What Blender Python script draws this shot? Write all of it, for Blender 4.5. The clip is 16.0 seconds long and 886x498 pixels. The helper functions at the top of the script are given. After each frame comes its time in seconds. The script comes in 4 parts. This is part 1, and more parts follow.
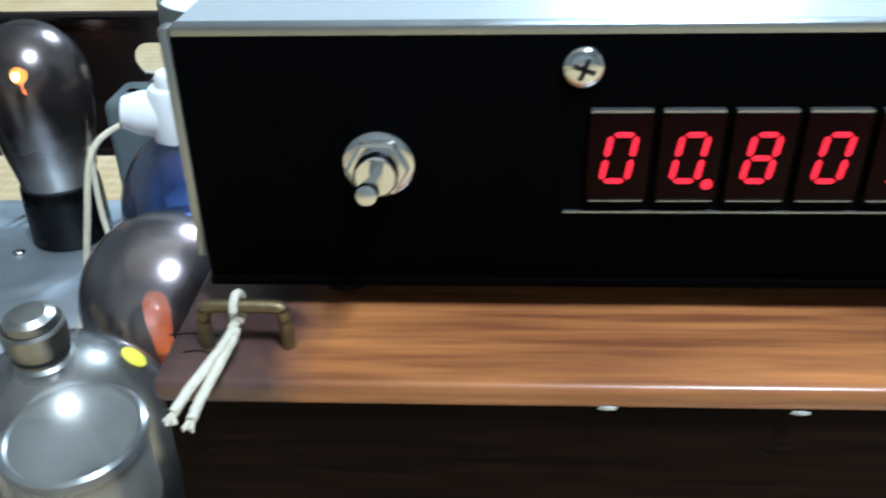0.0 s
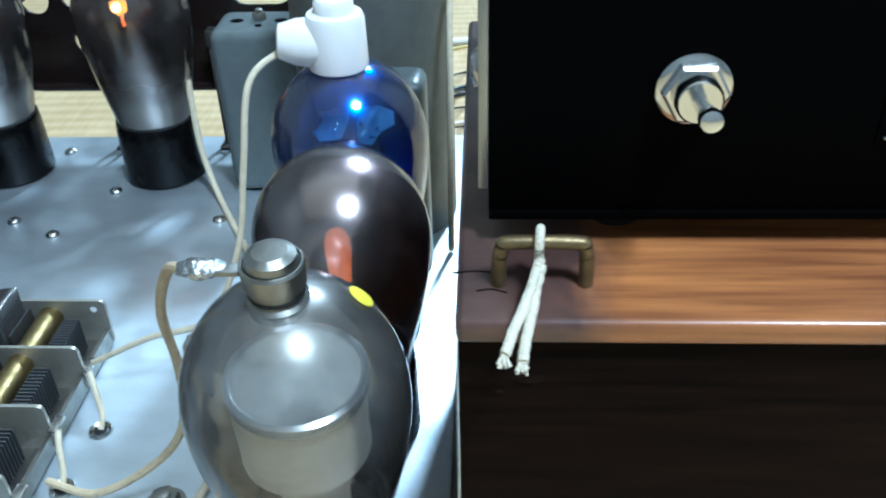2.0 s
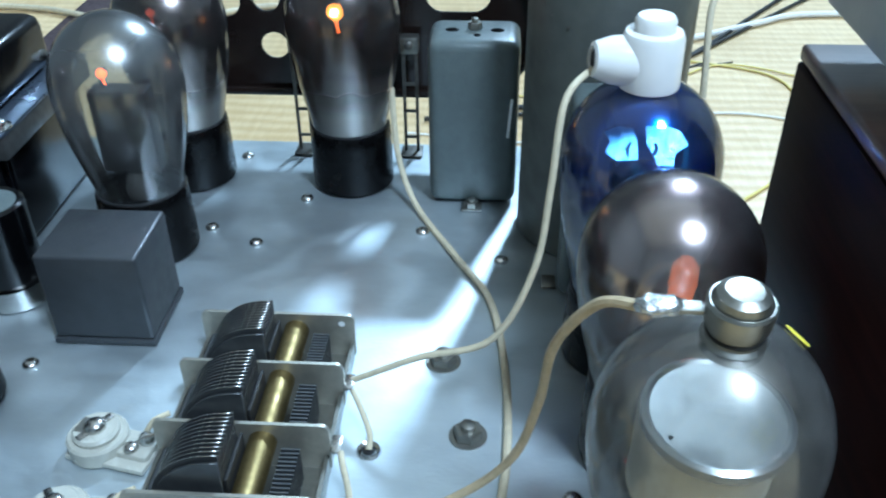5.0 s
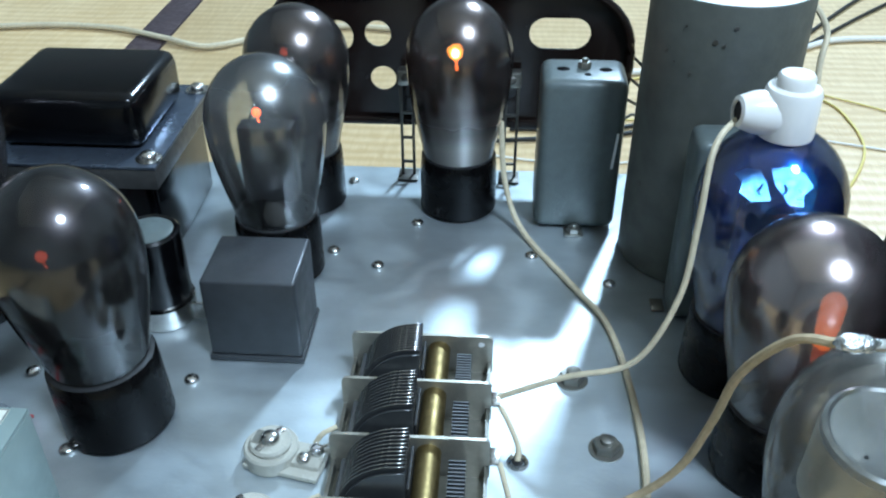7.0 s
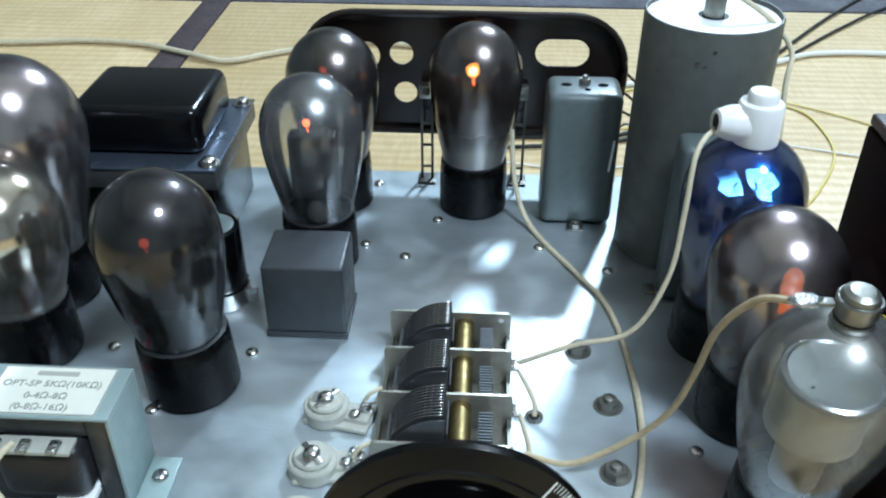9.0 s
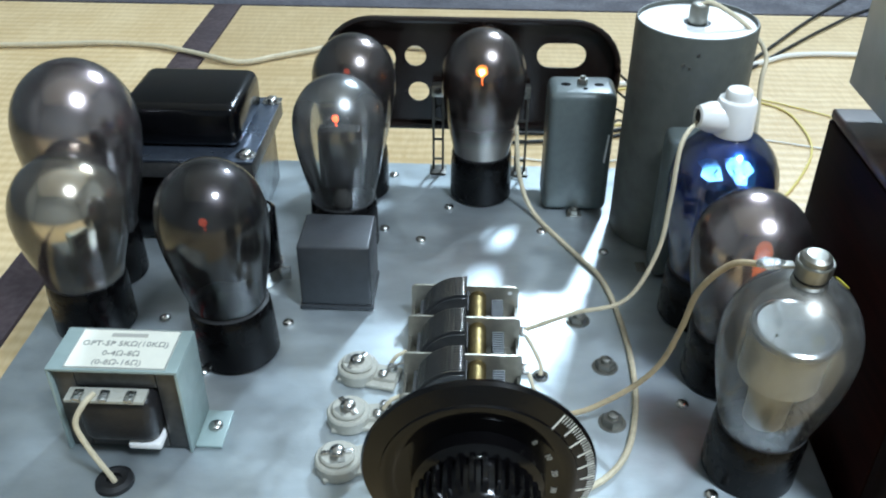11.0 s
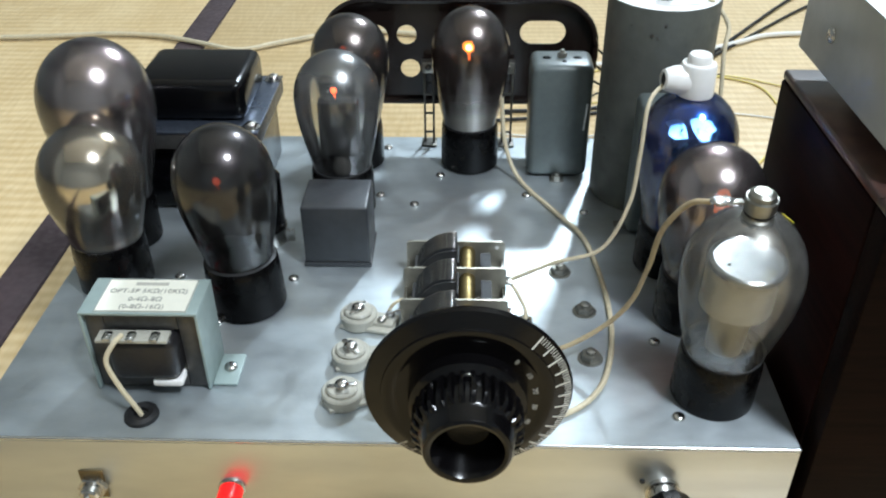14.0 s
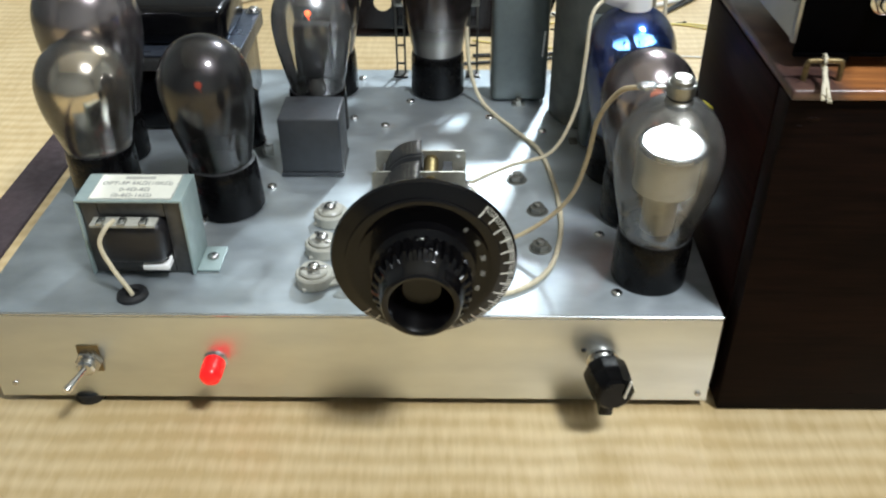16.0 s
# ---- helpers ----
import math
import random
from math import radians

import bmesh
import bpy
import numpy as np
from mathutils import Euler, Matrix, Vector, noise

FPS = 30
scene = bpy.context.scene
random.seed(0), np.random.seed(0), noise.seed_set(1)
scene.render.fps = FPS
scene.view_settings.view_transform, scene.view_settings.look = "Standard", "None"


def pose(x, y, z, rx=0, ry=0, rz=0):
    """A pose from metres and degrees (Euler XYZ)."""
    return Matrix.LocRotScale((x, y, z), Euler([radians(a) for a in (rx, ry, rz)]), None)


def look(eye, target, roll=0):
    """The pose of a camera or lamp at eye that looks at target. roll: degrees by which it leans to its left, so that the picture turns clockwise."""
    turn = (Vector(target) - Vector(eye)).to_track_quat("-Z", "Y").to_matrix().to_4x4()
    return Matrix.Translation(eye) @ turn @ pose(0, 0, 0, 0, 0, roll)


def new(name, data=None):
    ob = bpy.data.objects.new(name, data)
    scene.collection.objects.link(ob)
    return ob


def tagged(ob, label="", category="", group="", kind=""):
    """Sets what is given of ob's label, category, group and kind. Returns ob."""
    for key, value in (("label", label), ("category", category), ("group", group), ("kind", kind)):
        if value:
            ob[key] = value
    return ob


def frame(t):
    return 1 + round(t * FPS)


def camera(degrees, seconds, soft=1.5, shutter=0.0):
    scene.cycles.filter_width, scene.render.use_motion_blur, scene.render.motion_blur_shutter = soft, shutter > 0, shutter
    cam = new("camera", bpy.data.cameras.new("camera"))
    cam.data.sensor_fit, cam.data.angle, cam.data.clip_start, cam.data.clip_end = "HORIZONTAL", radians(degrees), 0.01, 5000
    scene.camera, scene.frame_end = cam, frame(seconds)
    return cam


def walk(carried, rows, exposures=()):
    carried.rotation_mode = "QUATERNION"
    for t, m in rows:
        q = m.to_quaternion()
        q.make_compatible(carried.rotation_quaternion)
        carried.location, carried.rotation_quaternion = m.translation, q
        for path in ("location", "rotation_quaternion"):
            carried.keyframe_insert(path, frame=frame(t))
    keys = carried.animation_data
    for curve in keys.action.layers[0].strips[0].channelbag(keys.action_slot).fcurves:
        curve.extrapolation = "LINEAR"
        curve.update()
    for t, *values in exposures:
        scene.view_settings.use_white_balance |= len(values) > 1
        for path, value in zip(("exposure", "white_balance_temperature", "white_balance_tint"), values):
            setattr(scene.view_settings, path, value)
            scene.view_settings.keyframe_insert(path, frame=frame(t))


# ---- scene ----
cam = camera(53.3, 16.0, soft=2.1, shutter=0.5)
PATH = [
    (0, (0.235, -0.116, 0.271), (0.14, 1.607, -0.741), -1.3),
    (0.5, (0.219, -0.113, 0.265), (0.097, 1.601, -0.76), -0.8),
    (1, (0.207, -0.11, 0.261), (0.093, 1.569, -0.82), -1.9),
    (1.5, (0.192, -0.111, 0.258), (0.136, 1.563, -0.834), -1.2),
    (2, (0.185, -0.111, 0.267), (0.089, 1.536, -0.865), -1.8),
    (2.5, (0.172, -0.109, 0.267), (0.084, 1.538, -0.866), -1.4),
    (3, (0.154, -0.107, 0.272), (0.058, 1.539, -0.86), -1.5),
    (3.5, (0.145, -0.105, 0.268), (0.05, 1.534, -0.874), -1.7),
    (4, (0.129, -0.105, 0.269), (0.023, 1.527, -0.882), -1.6),
    (4.5, (0.113, -0.104, 0.269), (0.008, 1.536, -0.871), -0.8),
    (7, (0.049, -0.126, 0.293), (-0.058, 1.524, -0.833), -0.1),
    (7.5, (0.044, -0.133, 0.301), (-0.04, 1.506, -0.842), 0.4),
    (8, (0.038, -0.149, 0.307), (-0.048, 1.509, -0.808), 0.3),
    (8.5, (0.033, -0.164, 0.316), (-0.034, 1.491, -0.805), 0.7),
    (9, (0.036, -0.179, 0.319), (-0.044, 1.483, -0.792), 0.2),
    (11.3, (0.026, -0.232, 0.341), (-0.034, 1.43, -0.77), 0.4),
    (11.5, (0.027, -0.236, 0.342), (-0.041, 1.421, -0.776), 0.3),
    (12, (0.028, -0.247, 0.345), (-0.039, 1.407, -0.777), 0.2),
    (12.5, (0.029, -0.255, 0.346), (-0.037, 1.397, -0.78), -0.3),
    (13, (0.03, -0.264, 0.348), (-0.03, 1.393, -0.771), -0.4),
    (13.5, (0.03, -0.267, 0.345), (-0.026, 1.39, -0.774), -0.5),
    (14, (0.03, -0.27, 0.344), (-0.021, 1.387, -0.774), -0.4),
    (14.5, (0.031, -0.277, 0.337), (-0.016, 1.377, -0.787), -0.1),
    (15, (0.03, -0.286, 0.327), (-0.013, 1.356, -0.814), 0.0),
    (15.5, (0.036, -0.308, 0.328), (-0.006, 1.332, -0.816), -0.1),
    (16, (0.047, -0.331, 0.33), (0.013, 1.309, -0.814), -0.4),
]
walk(cam, [(t, look(eye, target, roll)) for t, eye, target, roll in PATH],
     exposures=[(0, 0.05, 5100, 5), (1.5, 0.06, 4860, 1), (2.5, 0.12, 4800, 0), (4.5, 0.0, 4800, 0), (8, -0.12, 5150, 2), (12.5, -0.16, 5650, 6), (16, -0.10, 6150, 9)])

# ---- light ----
world = bpy.data.worlds.new("room_air")
scene.world = world
world.use_nodes = True
world.node_tree.nodes["Background"].inputs[0].default_value = (0.80, 0.90, 1.0, 1)
world.node_tree.nodes["Background"].inputs[1].default_value = 0.03


def disc_lamp(name, eye, target, size, watts, colour):
    data = bpy.data.lights.new(name, "AREA")
    data.shape, data.size, data.energy, data.color = "DISK", size, watts, colour
    ob = new(name, data)
    ob.matrix_world = look(eye, target)
    return ob


disc_lamp("ceiling_lamp", (0.70, -0.62, 1.80), (0.1, 0.12, 0.06), 0.34, 47, (0.95, 0.98, 1.0))
disc_lamp("back_lamp", (0.73, 2.24, 1.80), (0.0, 0.12, 0.06), 0.26, 72, (0.88, 0.96, 1.0))


# ---- materials ----
def material(name, colour, rough=0.5, metal=0.0, spread=0.0, scale=200.0, bump=0.0, bump_scale=None, coat=0.0, second=None, spec=0.5, stretch=(1, 1, 1), emit=None):
    """Principled surface: colour wanders towards 'second' at two scales, with fine relief."""
    m = bpy.data.materials.new(name)
    m.use_nodes = True
    nt = m.node_tree
    n, l = nt.nodes, nt.links
    b = n["Principled BSDF"]
    b.inputs["Base Color"].default_value = (*colour, 1)
    b.inputs["Roughness"].default_value = rough
    b.inputs["Metallic"].default_value = metal
    b.inputs["Coat Weight"].default_value = coat
    b.inputs["Coat Roughness"].default_value = 0.08
    b.inputs["Specular IOR Level"].default_value = spec
    if emit:
        b.inputs["Emission Color"].default_value = (*emit[:3], 1)
        b.inputs["Emission Strength"].default_value = emit[3]
    tc = n.new("ShaderNodeTexCoord")
    mp = n.new("ShaderNodeMapping")
    mp.inputs["Scale"].default_value = stretch
    l.new(tc.outputs["Object"], mp.inputs["Vector"])
    if spread > 0:
        big = n.new("ShaderNodeTexNoise")
        big.inputs["Scale"].default_value = scale * 0.12
        big.inputs["Detail"].default_value = 5
        small = n.new("ShaderNodeTexNoise")
        small.inputs["Scale"].default_value = scale
        small.inputs["Detail"].default_value = 4
        l.new(mp.outputs[0], big.inputs["Vector"])
        l.new(mp.outputs[0], small.inputs["Vector"])
        mean = n.new("ShaderNodeMath")
        mean.operation = "MULTIPLY_ADD"
        mean.inputs[1].default_value = 0.55
        half = n.new("ShaderNodeMath")
        half.operation = "MULTIPLY"
        half.inputs[1].default_value = 0.45
        l.new(small.outputs["Fac"], half.inputs[0])
        l.new(big.outputs["Fac"], mean.inputs[0])
        l.new(half.outputs[0], mean.inputs[2])
        ramp = n.new("ShaderNodeValToRGB")
        ramp.color_ramp.elements[0].position, ramp.color_ramp.elements[1].position = 0.36, 0.64
        two = second or tuple(c * (1 - spread) for c in colour)
        ramp.color_ramp.elements[0].color = (*two, 1)
        ramp.color_ramp.elements[1].color = (*colour, 1)
        l.new(mean.outputs[0], ramp.inputs["Fac"])
        l.new(ramp.outputs["Color"], b.inputs["Base Color"])
        mr = n.new("ShaderNodeMapRange")
        mr.inputs["From Min"].default_value, mr.inputs["From Max"].default_value = 0.35, 0.65
        mr.inputs["To Min"].default_value, mr.inputs["To Max"].default_value = min(1, rough * 1.3), rough * 0.8
        l.new(mean.outputs[0], mr.inputs["Value"])
        l.new(mr.outputs[0], b.inputs["Roughness"])
    if bump > 0:
        grain = n.new("ShaderNodeTexNoise")
        grain.inputs["Scale"].default_value = bump_scale or scale * 3
        grain.inputs["Detail"].default_value = 3
        l.new(mp.outputs[0], grain.inputs["Vector"])
        bp = n.new("ShaderNodeBump")
        bp.inputs["Strength"].default_value = bump
        bp.inputs["Distance"].default_value = 0.001
        l.new(grain.outputs["Fac"], bp.inputs["Height"])
        l.new(bp.outputs[0], b.inputs["Normal"])
    return m


ALU = material("dull_stained_aluminium", (0.60, 0.66, 0.69), 0.45, 0.84, 0.36, 60, 0.07, 900, stretch=(0.55, 1, 1))
ALU_FRONT = material("smooth_aluminium", (0.80, 0.82, 0.80), 0.36, 1.0, 0.2, 60, 0.05, 900, stretch=(0.3, 1, 1))


def patchy_gloss(m, low, high, scale):
    """Handled metal: polished and dulled patches a few centimetres across, with faint wiping streaks."""
    n, l = m.node_tree.nodes, m.node_tree.links
    tc = n.new("ShaderNodeTexCoord")
    patch = n.new("ShaderNodeTexNoise")
    patch.inputs["Scale"].default_value, patch.inputs["Detail"].default_value, patch.inputs["Distortion"].default_value = scale, 6, 1.2
    l.new(tc.outputs["Object"], patch.inputs["Vector"])
    mp = n.new("ShaderNodeMapping")
    mp.inputs["Rotation"].default_value = (0, 0, 0.5)
    mp.inputs["Scale"].default_value = (0.25, 3.0, 1)
    streak = n.new("ShaderNodeTexNoise")
    streak.inputs["Scale"].default_value, streak.inputs["Detail"].default_value = scale * 4, 4
    l.new(tc.outputs["Object"], mp.inputs["Vector"])
    l.new(mp.outputs[0], streak.inputs["Vector"])
    both = n.new("ShaderNodeMath")
    both.operation = "MULTIPLY_ADD"
    both.inputs[1].default_value = 0.14
    l.new(streak.outputs["Fac"], both.inputs[0])
    l.new(patch.outputs["Fac"], both.inputs[2])
    mr = n.new("ShaderNodeMapRange")
    mr.inputs["From Min"].default_value, mr.inputs["From Max"].default_value = 0.42, 0.72
    mr.inputs["To Min"].default_value, mr.inputs["To Max"].default_value = low, high
    l.new(both.outputs[0], mr.inputs["Value"])
    l.new(mr.outputs[0], n["Principled BSDF"].inputs["Roughness"])


patchy_gloss(ALU, 0.40, 0.56, 30)
ALU_EDGE = material("polished_aluminium", (0.82, 0.85, 0.87), 0.2, 1.0, 0.1, 120)
STEEL = material("nickel_steel", (0.62, 0.61, 0.58), 0.24, 1.0, 0.25, 300)
CHROME = material("chrome", (0.80, 0.80, 0.78), 0.12, 1.0, 0.15, 300)
DULL_STEEL = material("dull_plated_steel", (0.36, 0.355, 0.32), 0.40, 1.0, 0.3, 250, 0.1, 700)
BRASS = material("worn_brass", (0.34, 0.26, 0.11), 0.42, 1.0, 0.45, 260, 0.1, 700)
OLD_BRASS = material("tarnished_brass", (0.26, 0.19, 0.09), 0.42, 0.8, 0.5, 300, 0.2, 800)
BAKELITE = material("black_bakelite", (0.0028, 0.0026, 0.0028), 0.25, 0, 0.4, 200, 0.03, 600, spec=0.18)
DIAL_BAKELITE = material("polished_black_bakelite", (0.003, 0.0027, 0.003), 0.18, 0, 0.4, 200, 0.03, 600, spec=0.34)
BROWN_BAKELITE = material("dark_brown_bakelite", (0.013, 0.008, 0.0065), 0.22, 0, 0.4, 200, 0.04, 500)
BLACK_PAINT = material("black_gloss_enamel", (0.0022, 0.0022, 0.0028), 0.2, 0, 0.3, 100, 0.03, 300, spec=0.3)
BLACK_PANEL = material("black_anodised_panel", (0.0012, 0.0012, 0.0014), 0.5, 0, 0.3, 150, spec=0.015)
RUBBER = material("black_rubber", (0.006, 0.006, 0.0065), 0.6, 0, 0.3, 300)
GREY_PAINT = material("grey_hammered_paint", (0.12, 0.142, 0.14), 0.36, 0.1, 0.2, 220, 0.15, 800)
GREY_CAN = material("mid_grey_can_paint", (0.060, 0.064, 0.070), 0.36, 0.35, 0.2, 180, 0.08, 600)
TALL_GREY = material("greenish_grey_old_paint", (0.105, 0.11, 0.095), 0.48, 0.1, 0.3, 120, 0.12, 500)
OFF_WHITE = material("white_card_disc", (0.78, 0.79, 0.78), 0.4, 0, 0.08, 200)
PALE_BLUE = material("pale_blue_green_enamel", (0.32, 0.395, 0.38), 0.36, 0.15, 0.14, 160, 0.06, 500)
LABEL = material("ivory_label", (0.80, 0.79, 0.68), 0.5, 0, 0.06, 300)
LABEL_INK = material("faded_label_ink", (0.30, 0.30, 0.27), 0.6)
BLUED_STEEL = material("blued_steel", (0.16, 0.19, 0.25), 0.28, 0.85, 0.3, 200)
CORE_DARK = material("oiled_dark_laminations", (0.10, 0.098, 0.095), 0.38, 0.6, 0.3, 300)
TAPE = material("black_winding_tape", (0.014, 0.013, 0.014), 0.38, 0, 0.3, 250, 0.2, 500)
CERAMIC = material("ivory_ceramic", (0.43, 0.42, 0.36), 0.26, 0, 0.12, 250)
PORCELAIN = material("white_porcelain", (0.84, 0.83, 0.80), 0.16, 0, 0.05, 200)
WIRE_CREAM = material("cream_cloth_wire", (0.66, 0.58, 0.40), 0.55, 0, 0.25, 400, 0.3, 2500)
WIRE_TAN = material("tan_cloth_wire", (0.60, 0.48, 0.29), 0.6, 0, 0.3, 400, 0.3, 2500)
WIRE_WHITE = material("white_wire", (0.76, 0.75, 0.70), 0.45, 0, 0.1, 400)
WIRE_BLACK = material("black_wire", (0.012, 0.012, 0.012), 0.45)
WIRE_GREY = material("grey_sleeve", (0.12, 0.13, 0.14), 0.5, 0, 0.2, 400)
WIRE_RED = material("red_wire", (0.35, 0.02, 0.02), 0.45)
WIRE_YELLOW = material("yellow_wire", (0.62, 0.52, 0.16), 0.5)
SOLDER = material("solder_blob", (0.70, 0.72, 0.72), 0.22, 1.0, 0.3, 900, 0.7, 900)
STRING = material("cotton_string", (0.74, 0.68, 0.52), 0.85, 0, 0.2, 700, 0.6, 1800)
YELLOW = material("yellow_paper_dot", (0.80, 0.68, 0.04), 0.5, 0, 0.1, 500)
MARK = material("dial_white_ink", (0.72, 0.70, 0.62), 0.6)
FADED_MARK = material("worn_dial_ink", (0.34, 0.33, 0.29), 0.6)
CASE_WHITE = material("pale_grey_case_paint", (0.40, 0.42, 0.41), 0.35, 0.1, 0.08, 120, 0.06, 600)
CASE_EDGE = material("bare_aluminium_lip", (0.36, 0.37, 0.35), 0.35, 0.9, 0.1, 200)
RED_FILTER = material("dark_red_display_plastic", (0.006, 0.0004, 0.0006), 0.35, spec=0.06)
RED_LIT = material("lit_red_segment", (0.5, 0.004, 0.012), 0.5, emit=(1.0, 0.008, 0.03, 1.25))
RED_LAMP = material("lit_red_lens", (0.65, 0.01, 0.01), 0.12, emit=(1.0, 0.012, 0.01, 0.7))
FILAMENT = material("glowing_filament", (1.0, 0.3, 0.05), 0.5, emit=(1.0, 0.26, 0.02, 50))
EMBER = material("ember_filament", (1.0, 0.2, 0.05), 0.5, emit=(1.0, 0.15, 0.02, 45))
HOT = material("white_hot_filament", (1.0, 0.6, 0.3), 0.5, emit=(1.0, 0.50, 0.16, 300))
DIM_FILAMENT = material("dim_filament", (1.0, 0.2, 0.05), 0.5, emit=(1.0, 0.10, 0.02, 6))
HEATER = material("orange_heater", (0.9, 0.2, 0.05), 0.5, emit=(1.0, 0.17, 0.008, 6.5))
DULL_HEATER = material("dull_orange_heater", (0.7, 0.1, 0.02), 0.5, emit=(1.0, 0.11, 0.004, 1.6))
VANE = material("dark_capacitor_vanes", (0.15, 0.155, 0.16), 0.35, 0.8, 0.25, 300)
UPRIGHT = material("dull_dark_strap_steel", (0.16, 0.155, 0.14), 0.45, 0.8, 0.4, 300)
MICA = material("silvery_mica_disc", (0.60, 0.61, 0.60), 0.20, 0.9, 0.25, 300)
GETTER_PLATE = material("bright_getter_plate", (0.90, 0.90, 0.90), 0.30, 1.0, 0.10, 260, 0.35, 420)
CAP_FRAME = material("tan_grey_plated_steel", (0.50, 0.48, 0.41), 0.42, 0.8, 0.25, 250, 0.1, 700)
PLATE_GREY = material("blackened_plate", (0.035, 0.034, 0.033), 0.45, 0.5, 0.3, 300)
SCREEN_TAN = material("screen_grid_mesh", (0.46, 0.43, 0.36), 0.42, 0.6, 0.25, 500, 0.4, 1800)
INNER_STEM = material("glass_stem", (0.10, 0.095, 0.085), 0.22, 0.3, 0.2, 300)
HERI = material("dark_brown_cloth_border", (0.045, 0.027, 0.030), 0.75, 0, 0.25, 200, 0.3, 1500)
HERI_GREY = material("slate_cloth_border", (0.075, 0.072, 0.085), 0.75, 0, 0.25, 200, 0.3, 1500)
PLASTER = material("ceiling_plaster", (0.84, 0.84, 0.83), 0.8, 0, 0.08, 4, 0.1, 60)
WALL = material("room_wall_plaster", (0.28, 0.295, 0.30), 0.8, 0, 0.12, 4, 0.1, 60)


def wood(name, dark, light, rough, coat, axis="x", scale=26.0, spec=0.5):
    m = bpy.data.materials.new(name)
    m.use_nodes = True
    n, l = m.node_tree.nodes, m.node_tree.links
    b = n["Principled BSDF"]
    tc = n.new("ShaderNodeTexCoord")
    mp = n.new("ShaderNodeMapping")
    mp.inputs["Scale"].default_value = {"x": (0.06, 1, 1), "z": (1, 1, 0.06), "y": (1, 0.06, 1)}[axis]
    l.new(tc.outputs["Object"], mp.inputs["Vector"])
    grain = n.new("ShaderNodeTexNoise")
    grain.inputs["Scale"].default_value, grain.inputs["Detail"].default_value = scale * 12, 6
    patch = n.new("ShaderNodeTexNoise")
    patch.inputs["Scale"].default_value, patch.inputs["Detail"].default_value = scale, 3
    l.new(mp.outputs[0], grain.inputs["Vector"])
    l.new(mp.outputs[0], patch.inputs["Vector"])
    mix = n.new("ShaderNodeMath")
    mix.operation = "ADD"
    l.new(grain.outputs["Fac"], mix.inputs[0])
    l.new(patch.outputs["Fac"], mix.inputs[1])
    ramp = n.new("ShaderNodeValToRGB")
    ramp.color_ramp.elements[0].position, ramp.color_ramp.elements[1].position = 0.36, 0.64
    ramp.color_ramp.elements[0].color, ramp.color_ramp.elements[1].color = (*dark, 1), (*light, 1)
    halve = n.new("ShaderNodeMath")
    halve.operation = "MULTIPLY"
    halve.inputs[1].default_value = 0.5
    l.new(mix.outputs[0], halve.inputs[0])
    l.new(halve.outputs[0], ramp.inputs["Fac"])
    l.new(ramp.outputs[0], b.inputs["Base Color"])
    b.inputs["Roughness"].default_value = rough
    b.inputs["Specular IOR Level"].default_value = spec
    b.inputs["Coat Weight"].default_value, b.inputs["Coat Roughness"].default_value = coat, 0.15
    bp = n.new("ShaderNodeBump")
    bp.inputs["Strength"].default_value, bp.inputs["Distance"].default_value = 0.25, 0.0006
    l.new(halve.outputs[0], bp.inputs["Height"])
    l.new(bp.outputs[0], b.inputs["Normal"])
    return m


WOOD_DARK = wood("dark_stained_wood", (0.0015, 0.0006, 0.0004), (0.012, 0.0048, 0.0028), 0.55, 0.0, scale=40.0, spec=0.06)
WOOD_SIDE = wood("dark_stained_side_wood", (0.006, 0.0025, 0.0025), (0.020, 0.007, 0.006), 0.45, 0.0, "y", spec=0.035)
WOOD_TOP = wood("orange_brown_varnished_wood", (0.16, 0.054, 0.018), (0.54, 0.215, 0.060), 0.34, 0.3, scale=34.0)


def blend_boards(m, worn_shade_dark, worn_shade_light, edge):
    """Greyed wear and painted foot shade, fading into the varnish beyond 'edge' along x."""
    n, l = m.node_tree.nodes, m.node_tree.links
    b = n["Principled BSDF"]
    old = b.inputs["Base Color"].links[0].from_socket
    tc = n.new("ShaderNodeTexCoord")
    sp = n.new("ShaderNodeSeparateXYZ")
    l.new(tc.outputs["Object"], sp.inputs[0])
    nz = n.new("ShaderNodeTexNoise")
    nz.inputs["Scale"].default_value, nz.inputs["Detail"].default_value = 60, 5
    l.new(tc.outputs["Object"], nz.inputs["Vector"])
    ad = n.new("ShaderNodeMath")
    ad.operation = "MULTIPLY_ADD"
    ad.inputs[1].default_value = 0.03
    l.new(nz.outputs["Fac"], ad.inputs[0])
    l.new(sp.outputs["X"], ad.inputs[2])
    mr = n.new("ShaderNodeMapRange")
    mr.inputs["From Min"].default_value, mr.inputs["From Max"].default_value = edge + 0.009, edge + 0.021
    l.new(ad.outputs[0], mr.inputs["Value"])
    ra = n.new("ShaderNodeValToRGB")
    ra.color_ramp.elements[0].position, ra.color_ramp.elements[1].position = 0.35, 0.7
    ra.color_ramp.elements[0].color, ra.color_ramp.elements[1].color = (*worn_shade_dark, 1), (*worn_shade_light, 1)
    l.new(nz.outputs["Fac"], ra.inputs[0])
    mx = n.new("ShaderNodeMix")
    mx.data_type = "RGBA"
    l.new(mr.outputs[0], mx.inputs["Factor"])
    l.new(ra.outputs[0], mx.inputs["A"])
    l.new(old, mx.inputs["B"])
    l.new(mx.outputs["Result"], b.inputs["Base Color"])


# Corner colours hold worn wood together with the shade by the counter's foot.
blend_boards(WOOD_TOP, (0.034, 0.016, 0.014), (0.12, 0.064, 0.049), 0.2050)


